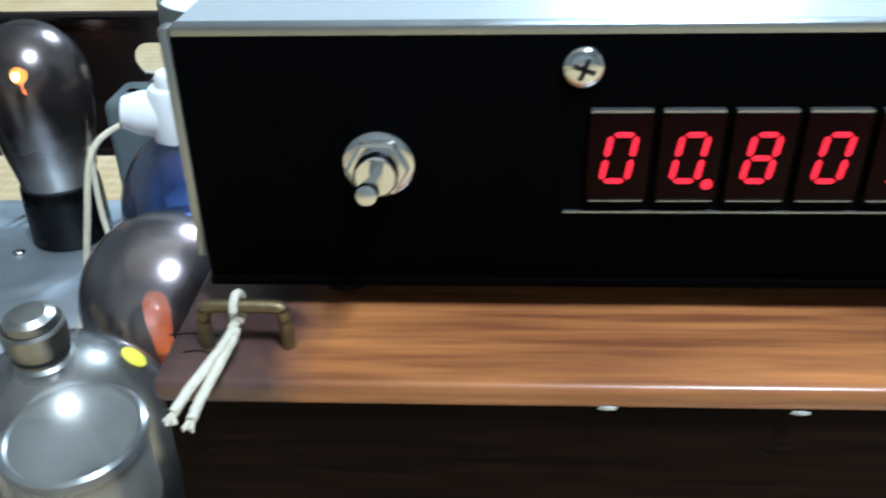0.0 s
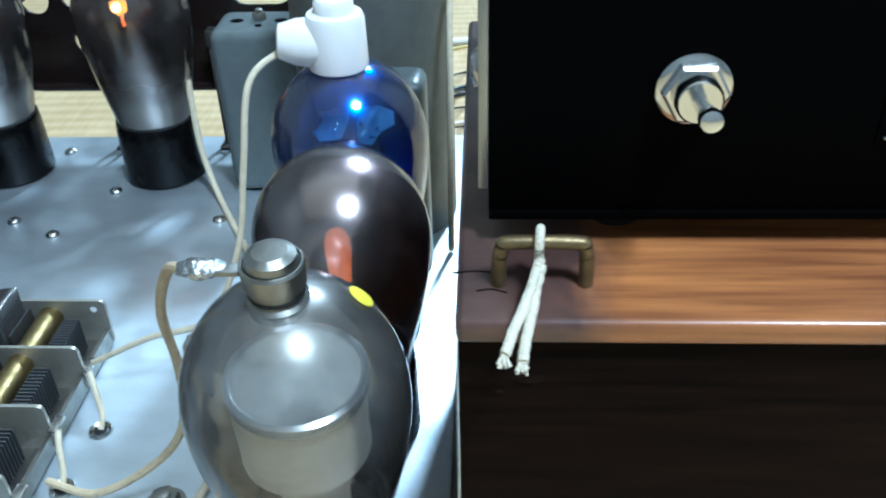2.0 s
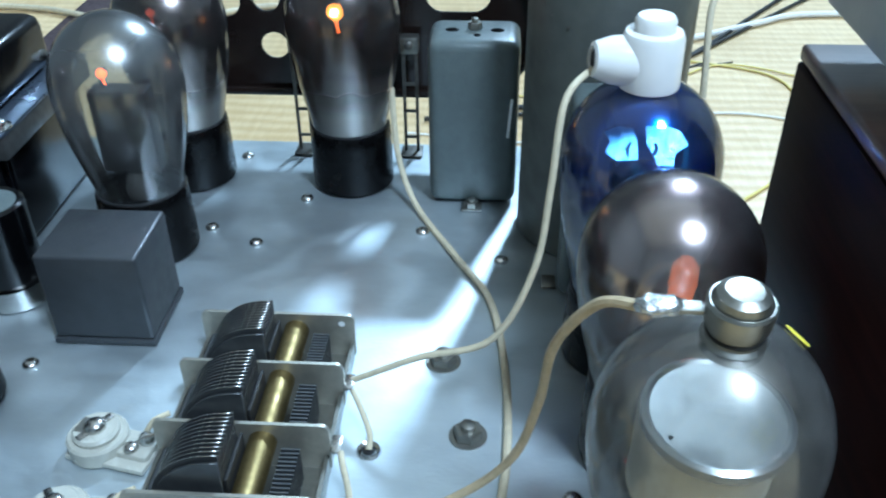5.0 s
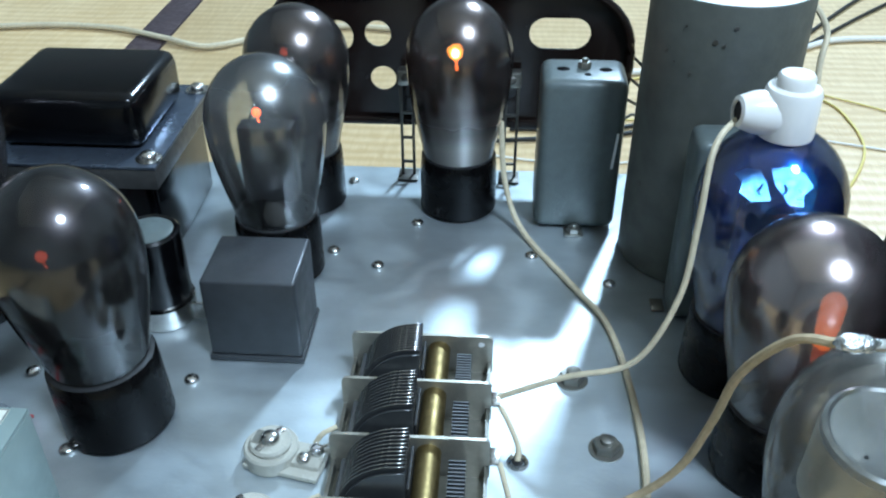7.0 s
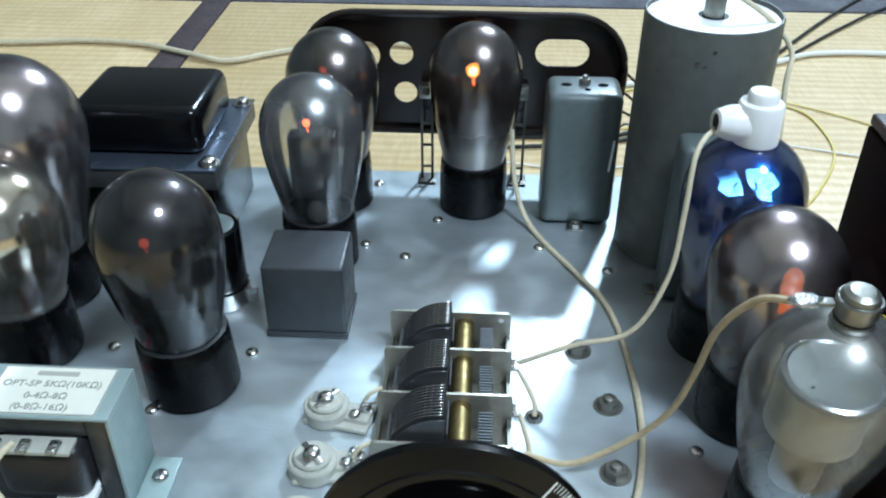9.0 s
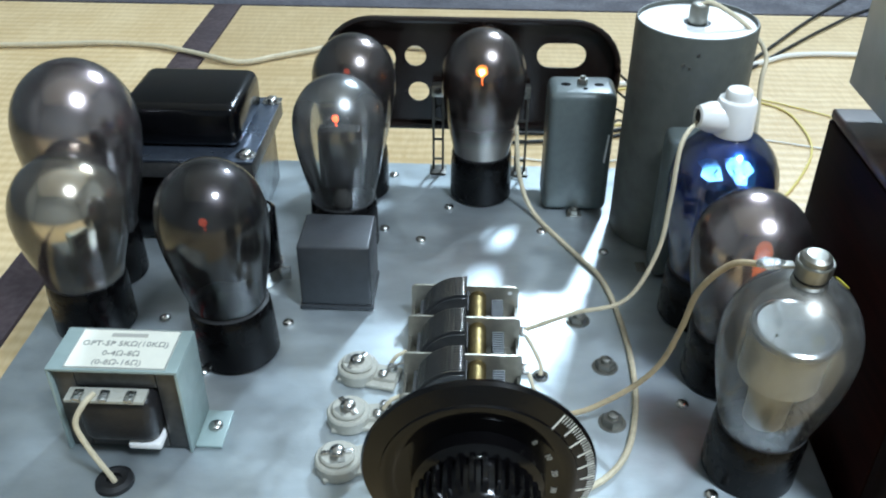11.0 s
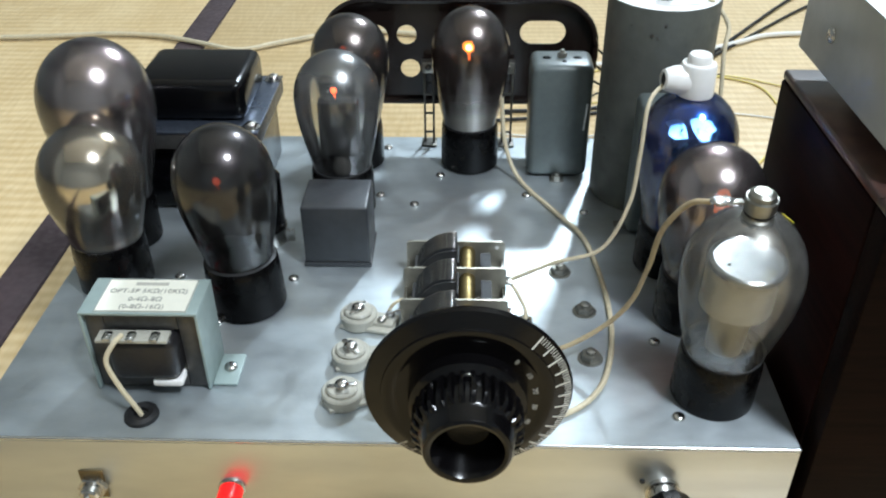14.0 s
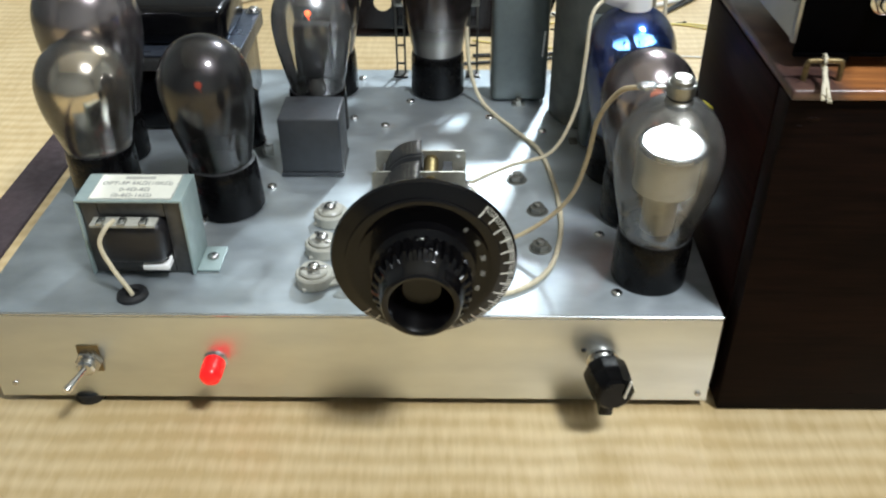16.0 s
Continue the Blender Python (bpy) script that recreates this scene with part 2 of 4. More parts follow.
def tatami():
    """Woven rush: fine ribs across, coarser bands of the warp, faded patches."""
    m = bpy.data.materials.new("tatami_rush")
    m.use_nodes = True
    n, l = m.node_tree.nodes, m.node_tree.links
    b = n["Principled BSDF"]
    b.inputs["Roughness"].default_value = 0.40
    b.inputs["Specular IOR Level"].default_value = 0.8
    tc = n.new("ShaderNodeTexCoord")
    rib = n.new("ShaderNodeTexWave")
    rib.bands_direction = "Y"
    rib.inputs["Scale"].default_value = 26.0
    rib.inputs["Distortion"].default_value = 2.4
    rib.inputs["Detail"].default_value = 2
    rib.inputs["Detail Scale"].default_value = 0.6
    strand = n.new("ShaderNodeTexNoise")
    strand.inputs["Scale"].default_value = 260
    strand.inputs["Detail"].default_value = 4
    mp = n.new("ShaderNodeMapping")
    mp.inputs["Scale"].default_value = (1.0, 0.16, 1)
    patch = n.new("ShaderNodeTexNoise")
    patch.inputs["Scale"].default_value = 14
    patch.inputs["Detail"].default_value = 4
    l.new(tc.outputs["Object"], rib.inputs["Vector"])
    l.new(tc.outputs["Object"], mp.inputs["Vector"])
    l.new(mp.outputs[0], strand.inputs["Vector"])
    l.new(tc.outputs["Object"], patch.inputs["Vector"])
    a = n.new("ShaderNodeMath")
    a.operation = "MULTIPLY_ADD"
    a.inputs[1].default_value = 0.12
    s = n.new("ShaderNodeMath")
    s.operation = "MULTIPLY_ADD"
    s.inputs[1].default_value = 0.32
    p = n.new("ShaderNodeMath")
    p.operation = "MULTIPLY"
    p.inputs[1].default_value = 0.32
    l.new(patch.outputs["Fac"], p.inputs[0])
    l.new(strand.outputs["Fac"], s.inputs[0])
    l.new(p.outputs[0], s.inputs[2])
    l.new(rib.outputs["Fac"], a.inputs[0])
    l.new(s.outputs[0], a.inputs[2])
    ramp = n.new("ShaderNodeValToRGB")
    ramp.color_ramp.elements[0].position, ramp.color_ramp.elements[1].position = 0.30, 0.72
    ramp.color_ramp.elements[0].color, ramp.color_ramp.elements[1].color = (0.50, 0.36, 0.17, 1), (0.82, 0.67, 0.41, 1)
    l.new(a.outputs[0], ramp.inputs["Fac"])
    l.new(ramp.outputs[0], b.inputs["Base Color"])
    bp = n.new("ShaderNodeBump")
    bp.inputs["Strength"].default_value, bp.inputs["Distance"].default_value = 0.7, 0.0018
    l.new(a.outputs[0], bp.inputs["Height"])
    l.new(bp.outputs[0], b.inputs["Normal"])
    return m


TATAMI = tatami()


def glass(name, tint, gloss=0.10, haze=0.05):
    """Thin clear envelope: tinted see-through with a mirror-like surface that grows at grazing angles."""
    m = bpy.data.materials.new(name)
    m.use_nodes = True
    n, l = m.node_tree.nodes, m.node_tree.links
    n.remove(n["Principled BSDF"])
    tr = n.new("ShaderNodeBsdfTransparent")
    tr.inputs[0].default_value = (*tint, 1)
    gl = n.new("ShaderNodeBsdfGlossy")
    gl.inputs["Roughness"].default_value = 0.10
    fr = n.new("ShaderNodeFresnel")
    fr.inputs["IOR"].default_value = 1.5
    ad = n.new("ShaderNodeMath")
    ad.use_clamp = True
    ad.inputs[1].default_value = gloss
    l.new(fr.outputs[0], ad.inputs[0])
    mx = n.new("ShaderNodeMixShader")
    l.new(ad.outputs[0], mx.inputs[0])
    l.new(tr.outputs[0], mx.inputs[1])
    l.new(gl.outputs[0], mx.inputs[2])
    dust = n.new("ShaderNodeBsdfDiffuse")
    dust.inputs["Color"].default_value = (*[0.35 + 0.4 * c for c in tint], 1)
    tc = n.new("ShaderNodeTexCoord")
    nz = n.new("ShaderNodeTexNoise")
    nz.inputs["Scale"].default_value, nz.inputs["Detail"].default_value = 110, 5
    l.new(tc.outputs["Object"], nz.inputs["Vector"])
    mr = n.new("ShaderNodeMapRange")
    mr.inputs["From Min"].default_value, mr.inputs["From Max"].default_value = 0.35, 0.7
    mr.inputs["To Min"].default_value, mr.inputs["To Max"].default_value = haze * 0.5, haze * 1.5
    l.new(nz.outputs["Fac"], mr.inputs["Value"])
    dm = n.new("ShaderNodeMixShader")
    l.new(mr.outputs[0], dm.inputs[0])
    l.new(mx.outputs[0], dm.inputs[1])
    l.new(dust.outputs[0], dm.inputs[2])
    l.new(dm.outputs[0], n["Material Output"].inputs[0])
    return m


def film(name, colour, stops, rough=0.16, height=0.11):
    """Metal film flashed on the inside of an envelope: stops = (share of the height, cover)."""
    m = bpy.data.materials.new(name)
    m.use_nodes = True
    n, l = m.node_tree.nodes, m.node_tree.links
    b = n["Principled BSDF"]
    b.inputs["Base Color"].default_value = (*colour, 1)
    b.inputs["Metallic"].default_value, b.inputs["Roughness"].default_value = 1.0, rough
    tc = n.new("ShaderNodeTexCoord")
    sp = n.new("ShaderNodeSeparateXYZ")
    l.new(tc.outputs["Object"], sp.inputs[0])
    wob = n.new("ShaderNodeTexNoise")
    wob.inputs["Scale"].default_value = 45
    l.new(tc.outputs["Object"], wob.inputs["Vector"])
    ma = n.new("ShaderNodeMath")
    ma.operation = "MULTIPLY_ADD"
    ma.inputs[1].default_value = 0.014
    l.new(wob.outputs["Fac"], ma.inputs[0])
    l.new(sp.outputs["Z"], ma.inputs[2])
    dv = n.new("ShaderNodeMath")
    dv.operation = "DIVIDE"
    dv.inputs[1].default_value = height
    l.new(ma.outputs[0], dv.inputs[0])
    ramp = n.new("ShaderNodeValToRGB")
    el = ramp.color_ramp.elements
    while len(el) < len(stops):
        el.new(0.5)
    for e, (at, cover) in zip(el, stops):
        e.position, e.color = at, (cover, cover, cover, 1)
    l.new(dv.outputs[0], ramp.inputs[0])
    tr = n.new("ShaderNodeBsdfTransparent")
    mx = n.new("ShaderNodeMixShader")
    l.new(ramp.outputs[0], mx.inputs[0])
    l.new(tr.outputs[0], mx.inputs[1])
    l.new(b.outputs[0], mx.inputs[2])
    l.new(mx.outputs[0], n["Material Output"].inputs[0])
    return m


GLASS = glass("clear_tube_glass", (0.93, 0.94, 0.93), 0.04, 0.022)
DUSTY = glass("dusty_tube_glass", (0.93, 0.94, 0.93), 0.05, 0.040)
SMOKE = glass("smoked_tube_glass", (0.60, 0.58, 0.55), 0.02, 0.016)
BLUE_GLASS = glass("cobalt_blue_glass", (0.22, 0.50, 0.96), 0.08, 0.03)
FILM_DARK = film("dark_getter_film", (0.34, 0.30, 0.295), [(0.0, 0.75), (0.22, 0.8), (0.36, 0.5), (0.55, 0.85), (1.0, 0.94)], 0.26)
FILM_SMOKY = film("smoky_getter_film", (0.060, 0.054, 0.058), [(0.0, 0.6), (0.2, 0.75), (0.45, 0.7), (0.6, 0.9), (1.0, 0.94)], 0.34)
FILM_PURPLE = film("purplish_getter_film", (0.50, 0.42, 0.42), [(0.0, 0.5), (0.25, 0.45), (0.45, 0.4), (0.66, 0.9), (1.0, 0.97)], 0.21)
FILM_SILVER = film("silver_getter_film", (0.76, 0.67, 0.55), [(0.0, 0.85), (0.25, 0.93), (0.5, 0.9), (0.62, 0.95), (1.0, 0.97)], 0.15)
FILM_CLEAR = film("faint_getter_film", (0.54, 0.54, 0.54), [(0.0, 0.8), (0.28, 0.6), (0.36, 0.05), (0.65, 0.12), (1.0, 0.48)], 0.3)
FILM_NECK = film("neck_getter_film", (0.66, 0.63, 0.57), [(0.0, 0.55), (0.26, 0.32), (0.40, 0.08), (0.7, 0.09), (1.0, 0.22)], 0.34)
# Pale film paints the brightness seen through the clear lower glass.
FILM_BAND = film("pale_neck_film", (0.86, 0.86, 0.84), [(0.0, 0.97), (0.42, 0.95), (0.50, 0.4), (0.62, 0.0), (1.0, 0.0)], 0.42)
FILM_BLUE = film("blue_backing_film", (0.02, 0.24, 0.72), [(0.0, 0.85), (0.3, 0.9), (0.62, 0.6), (0.8, 0.2), (1.0, 0.55)], 0.2)


# ---- builders ----
def mesh_object(name, bm, mat, smooth=True, angle=40):
    me = bpy.data.meshes.new(name)
    bmesh.ops.recalc_face_normals(bm, faces=bm.faces)
    bm.to_mesh(me)
    bm.free()
    me.materials.append(mat)
    if smooth:
        me.shade_smooth()
        me.set_sharp_from_angle(angle=radians(angle))
    return new(name, me)


def part(name, bm, mat, parent=None, label="", smooth=True, angle=40):
    ob = mesh_object(name, bm, mat, smooth, angle)
    if parent is not None:
        ob.parent = parent
    if label:
        tagged(ob, label)
    return ob


def thing(name, place, label, category, group="", kind="", turn=0):
    ob = new(name)
    ob.empty_display_size = 0.01
    ob.matrix_world = pose(*place, 0, 0, turn)
    return tagged(ob, label, category, group, kind)


def box(x0, x1, y0, y1, z0, z1, bevel=0.0, seg=2, bm=None):
    bm2 = bmesh.new()
    v = [bm2.verts.new((x, y, z)) for x in (x0, x1) for y in (y0, y1) for z in (z0, z1)]
    for f in ((0, 1, 3, 2), (4, 6, 7, 5), (0, 4, 5, 1), (2, 3, 7, 6), (0, 2, 6, 4), (1, 5, 7, 3)):
        bm2.faces.new([v[i] for i in f])
    if bevel > 0:
        bmesh.ops.bevel(bm2, geom=bm2.edges[:], offset=bevel, segments=seg, profile=0.5, affect="EDGES", clamp_overlap=True)
    return joined(bm, bm2)


def joined(bm, add):
    if bm is None:
        return add
    me = bpy.data.meshes.new("scratch")
    add.to_mesh(me)
    add.free()
    bm.from_mesh(me)
    bpy.data.meshes.remove(me)
    return bm


def lathe(profile, steps=40, closed=True):
    """Turns (radius, height) pairs round z."""
    bm = bmesh.new()
    rings = []
    for r, z in profile:
        if r < 1e-6:
            rings.append([bm.verts.new((0, 0, z))])
        else:
            rings.append([bm.verts.new((r * math.cos(2 * math.pi * i / steps), r * math.sin(2 * math.pi * i / steps), z)) for i in range(steps)])
    for a, b in zip(rings, rings[1:]):
        for i in range(steps):
            j = (i + 1) % steps
            if len(a) == 1 and len(b) == 1:
                continue
            if len(a) == 1:
                bm.faces.new((a[0], b[i], b[j]))
            elif len(b) == 1:
                bm.faces.new((a[i], a[j], b[0]))
            else:
                bm.faces.new((a[i], a[j], b[j], b[i]))
    return bm


def move(bm, m):
    bmesh.ops.transform(bm, matrix=m, verts=bm.verts)
    return bm


def curve_points(pts, per=8):
    p = [Vector(q) for q in pts]
    p = [2 * p[0] - p[1], *p, 2 * p[-1] - p[-2]]
    out = []
    for i in range(1, len(p) - 2):
        for k in range(per):
            t = k / per
            a, b, c, d = p[i - 1], p[i], p[i + 1], p[i + 2]
            out.append(0.5 * (2 * b + (c - a) * t + (2 * a - 5 * b + 4 * c - d) * t * t + (3 * b - a - 3 * c + d) * t ** 3))
    out.append(p[-2])
    return out


def sweep(pts, r, steps=8, per=8, wobble=0.0, smooth_path=True):
    """A round cord along a smooth line through the points."""
    line = curve_points(pts, per) if smooth_path else [Vector(q) for q in pts]
    if wobble:
        line = [q + Vector((random.uniform(-1, 1), random.uniform(-1, 1), random.uniform(-0.3, 0.3))) * wobble for q in line]
    bm = bmesh.new()
    rings = []
    up = Vector((0, 0, 1))
    for i, q in enumerate(line):
        d = (line[min(i + 1, len(line) - 1)] - line[max(i - 1, 0)]).normalized()
        side = d.cross(up)
        if side.length < 0.1:
            side = d.cross(Vector((0, 1, 0)))
        side.normalize()
        if i and side.dot(last) < 0:
            side = -side
        last = side
        over = side.cross(d).normalized()
        rings.append([bm.verts.new(q + r * (side * math.cos(2 * math.pi * k / steps) + over * math.sin(2 * math.pi * k / steps))) for k in range(steps)])
    for a, b in zip(rings, rings[1:]):
        for k in range(steps):
            bm.faces.new((a[k], a[(k + 1) % steps], b[(k + 1) % steps], b[k]))
    bm.faces.new(rings[0])
    bm.faces.new(rings[-1])
    return bm


def outline_plate(pts, thick, holes=()):
    """A flat plate in xz from an outline, with holes, thickness along +y."""
    cu = bpy.data.curves.new("scratch", "CURVE")
    cu.dimensions, cu.fill_mode = "2D", "BOTH"
    for ring in (pts, *holes):
        sp = cu.splines.new("POLY")
        sp.points.add(len(ring) - 1)
        for q, (x, z) in zip(sp.points, ring):
            q.co = (x, z, 0, 1)
        sp.use_cyclic_u = True
    cu.extrude = thick / 2
    tmp = bpy.data.objects.new("scratch", cu)
    scene.collection.objects.link(tmp)
    me = bpy.data.meshes.new_from_object(tmp.evaluated_get(bpy.context.evaluated_depsgraph_get()))
    bpy.data.objects.remove(tmp)
    bpy.data.curves.remove(cu)
    bm = bmesh.new()
    bm.from_mesh(me)
    bpy.data.meshes.remove(me)
    bmesh.ops.remove_doubles(bm, verts=bm.verts, dist=1e-6)
    return move(bm, pose(0, 0, 0, 90, 0, 0))


def ring(cx, cz, rx, rz, n=24):
    return [(cx + rx * math.cos(2 * math.pi * i / n), cz + rz * math.sin(2 * math.pi * i / n)) for i in range(n)]


def rounded(x0, x1, z0, z1, r, n=8):
    out = []
    for cx, cz, a0 in ((x1 - r, z1 - r, 0), (x0 + r, z1 - r, 90), (x0 + r, z0 + r, 180), (x1 - r, z0 + r, 270)):
        for i in range(n + 1):
            a = radians(a0 + 90 * i / n)
            out.append((cx + r * math.cos(a), cz + r * math.sin(a)))
    return out


def writing(text, size, thick=0.0001, spacing=1.0):
    cu = bpy.data.curves.new("scratch", "FONT")
    cu.body, cu.size, cu.extrude, cu.align_x, cu.align_y, cu.resolution_u = text, size, thick, "CENTER", "CENTER", 3
    cu.space_character = spacing
    tmp = bpy.data.objects.new("scratch", cu)
    scene.collection.objects.link(tmp)
    me = bpy.data.meshes.new_from_object(tmp.evaluated_get(bpy.context.evaluated_depsgraph_get()))
    bpy.data.objects.remove(tmp)
    bpy.data.curves.remove(cu)
    bm = bmesh.new()
    bm.from_mesh(me)
    bpy.data.meshes.remove(me)
    return bm


def screw_head(r=0.0028, h=0.0016):
    bm = lathe([(r, 0), (r, h * 0.35), (r * 0.85, h * 0.75), (r * 0.5, h), (0, h * 1.05)], 18)
    return bm


TOP = 0.060

# ---- room ----
floor = thing("floor", (0, 0, 0), "straw-coloured woven tatami rush mats", "floor", kind="structure")
part("tatami_mat", box(-0.2495, 1.9, -1.8, 0.785, -0.05, 0, 0.002), TATAMI, floor)
part("tatami_mat", box(-1.9, -0.2805, -1.8, 0.785, -0.05, 0, 0.002), TATAMI, floor)
part("tatami_mat", box(-1.9, 1.9, 0.86, 2.6, -0.05, 0, 0.002), TATAMI, floor)
part("cloth_border", box(-0.2800, -0.2500, -1.8, 0.785, -0.05, 0.0012, 0.0008), HERI, floor, "dark brown cloth border")
part("cloth_border", box(-1.9, 1.9, 0.7855, 0.8595, -0.05, 0.0012, 0.0008), HERI_GREY, floor, "slate grey cloth border")
for nm, dims in (("wall_north", (-1.95, 1.95, 2.6, 2.7, -0.05, 2.4)), ("wall_south", (-1.95, 1.95, -1.9, -1.8, -0.05, 2.4)), ("wall_west", (-2.0, -1.9, -1.8, 2.6, -0.05, 2.4)), ("wall_east", (1.9, 2.0, -1.8, 2.6, -0.05, 2.4))):
    tagged(part(nm, box(*dims), WALL), "plain plastered room wall", "wall", kind="structure")
tagged(part("ceiling", box(-2.0, 2.0, -1.9, 2.7, 2.4, 2.5), PLASTER), "plain pale plastered ceiling", "ceiling", kind="structure")

# ---- chassis ----
X0, X1, Y1 = -0.190, 0.175, 0.293
chassis = thing("radio_chassis", (0, 0, 0), "bare folded aluminium radio chassis on rubber feet", "chassis")
part("top_plate", box(X0, X1, 0.0, Y1, TOP - 0.0015, TOP, 0.0006), ALU, chassis)
part("front_panel", box(X0, X1, -0.0004, 0.0012, 0.005, TOP - 0.0018, 0.0004), ALU_FRONT, chassis, "smooth reflective aluminium front")
part("back_panel", box(X0, X1, Y1 - 0.0015, Y1, 0.005, TOP - 0.0018), ALU, chassis)
for sx in (X0, X1 - 0.0015):
    part("side_panel", box(sx, sx + 0.0015, 0.0015, Y1 - 0.0018, 0.005, TOP - 0.0018), ALU, chassis)
part("front_fold", move(lathe([(0, 0), (0.0009, 0), (0.0009, X1 - X0), (0, X1 - X0)], 10), pose(X0, 0.0003, TOP - 0.0008, 0, 90, 0)), ALU_EDGE, chassis, "bright folded edge")
for fx, fy in ((-0.146, 0.0055), (0.150, 0.020), (-0.148, 0.27), (0.150, 0.27)):
    part("rubber_foot", move(lathe([(0, 0), (0.0075, 0), (0.0085, 0.002), (0.008, 0.006), (0, 0.006)], 24), pose(fx, fy, 0)), RUBBER, chassis, "black rubber foot")
SCREWS = [(-0.064, 0.120), (-0.002, 0.200), (0.013, 0.237), (0.068, 0.212), (0.102, 0.192), (0.126, 0.018), (0.124, 0.070), (-0.127, 0.121), (-0.097, 0.082), (-0.024, 0.276), (-0.024, 0.211), (-0.068, 0.22)]
for sx, sy in SCREWS:
    part("screw", move(screw_head(0.0030, 0.0018), pose(sx, sy, TOP)), STEEL, chassis, "steel screw")
for sx, sz in ((-0.181, 0.014), (0.170, 0.010)):
    part("screw", move(screw_head(0.0016, 0.0008), pose(sx, -0.0004, sz, 90, 0, 0)), STEEL, chassis)


def hex_nut(r=0.0048, h=0.0036):
    bm = lathe([(r * 0.55, 0), (r, 0), (r, h * 0.8), (r * 0.9, h), (r * 0.5, h)], 6)
    return joined(bm, lathe([(0, 0), (r * 0.48, 0), (r * 0.48, h * 1.5), (r * 0.3, h * 1.6), (0, h * 1.6)], 14))


for sx, sy in ((0.082, 0.129), (0.092, 0.094), (0.091, 0.057)):
    nut = part("hex_nut", move(hex_nut(), pose(sx, sy, TOP, 0, 0, random.uniform(0, 60))), DULL_STEEL, chassis, "steel nut on a bolt", angle=25)
    part("washer", move(lathe([(0, 0), (0.0062, 0), (0.0062, 0.0005), (0, 0.0005)], 24), pose(sx, sy, TOP)), DULL_STEEL, chassis)
for sx, sy in ((0.061, 0.086), (0.058, 0.062)):
    part("eyelet", move(lathe([(0.0016, -0.001), (0.0026, 0.0004), (0.0036, 0.0010), (0.0040, 0)], 20), pose(sx, sy, TOP)), STEEL, chassis, "riveted eyelet")
    part("eyelet_hole", move(lathe([(0, 0.0004), (0.0022, 0.0004)], 16), pose(sx, sy, TOP)), RUBBER, chassis)
part("grommet", move(lathe([(0.003, 0), (0.0032, 0.0022), (0.0055, 0.0028), (0.0075, 0.0018), (0.0078, 0)], 28), pose(-0.115, 0.014, TOP)), RUBBER, chassis, "black rubber grommet")
part("grommet_hole", move(lathe([(0, 0.0005), (0.0035, 0.0005)], 16), pose(-0.115, 0.014, TOP)), RUBBER, chassis)

# front controls
sw = thing("toggle_switch", (-0.138, -0.0004, 0.031), "nickel toggle switch lever pointing down", "switch")
part("keyed_washer", box(-0.0055, 0.0055, -0.0008, 0, -0.008, 0.009, 0.0003), OLD_BRASS, sw, "brown keyed washer")
part("nut", move(hex_nut(0.0068, 0.003), pose(0, -0.0008, 0, 90, 0, 0)), STEEL, sw, angle=25)
part("bushing", move(lathe([(0.0045, 0), (0.0045, 0.0065), (0.0035, 0.0075), (0, 0.0075)], 24), pose(0, -0.001, 0, 90, 0, 0)), STEEL, sw)
part("lever", move(lathe([(0.0014, 0), (0.0016, 0.006), (0.0023, 0.0130), (0.0021, 0.0146), (0, 0.0152)], 18), pose(0, -0.007, 0, 104, 0, -24)), CHROME, sw)

pl = thing("pilot_lamp", (-0.075, -0.0004, 0.030), "lit red pilot lamp with a cylindrical lens", "indicator lamp")
part("bezel", move(lathe([(0.0062, 0), (0.0062, 0.001), (0.0052, 0.0018), (0, 0.0018)], 28), pose(0, 0, 0, 90, 0, 0)), STEEL, pl)
part("lens", move(lathe([(0.0056, 0.0018), (0.0056, 0.009), (0.0050, 0.0125), (0.0033, 0.0142), (0, 0.0148)], 32), pose(0, 0, 0, 90, 0, 0)), RED_LAMP, pl, "glowing red lens")

vk = thing("volume_knob", (0.119, -0.0004, 0.033), "black bar pointer knob with a white line", "knob")
part("bushing", move(lathe([(0.0066, 0), (0.0080, 0), (0.0080, 0.002), (0.0068, 0.0025), (0.0068, 0.009), (0, 0.009)], 24), pose(0, 0, 0, 90, 0, 0)), STEEL, vk)
bm = lathe([(0, 0), (0.0105, 0), (0.0112, 0.002), (0.0108, 0.010), (0.0098, 0.0165), (0.0080, 0.0178), (0, 0.0178)], 10)
part("knob_body", move(bm, pose(0, -0.0085, 0, 90, 0, 10)), BAKELITE, vk, angle=25)
part("pointer", box(-0.0035, 0.0035, -0.024, -0.011, -0.0155, 0.004, 0.0012), BAKELITE, vk)
part("pointer_line", move(box(-0.0005, 0.0005, -0.0268, -0.0255, -0.001, 0.0095), pose(0.0075, 0, 0, 0, 12, 0)), MARK, vk, "white line")
part("locating_pin", move(screw_head(0.0013, 0.0010), pose(-0.0095, 0, 0.006, 90, 0, 0)), RUBBER, vk)


# ---- vacuum tubes ----
def bulb_profile(r, neck, z0, eq, top):
    """Pear shape: straight neck at z0 that swells to r at eq, then a dome up to top."""
    out = [(neck, z0), (neck, z0 + 0.003)]
    for i in range(1, 15):
        t = i / 14
        s = 0.78 * math.sin(t * math.pi / 2) + 0.22 * t * t * (3 - 2 * t)
        out.append((neck + (r - neck) * s, z0 + 0.003 + (eq - z0 - 0.003) * t))
    for i in range(1, 13):
        a = math.pi / 2 * i / 12
        out.append((r * math.cos(a), eq + (top - eq) * math.sin(a)))
    out[-1] = (0, top)
    return out


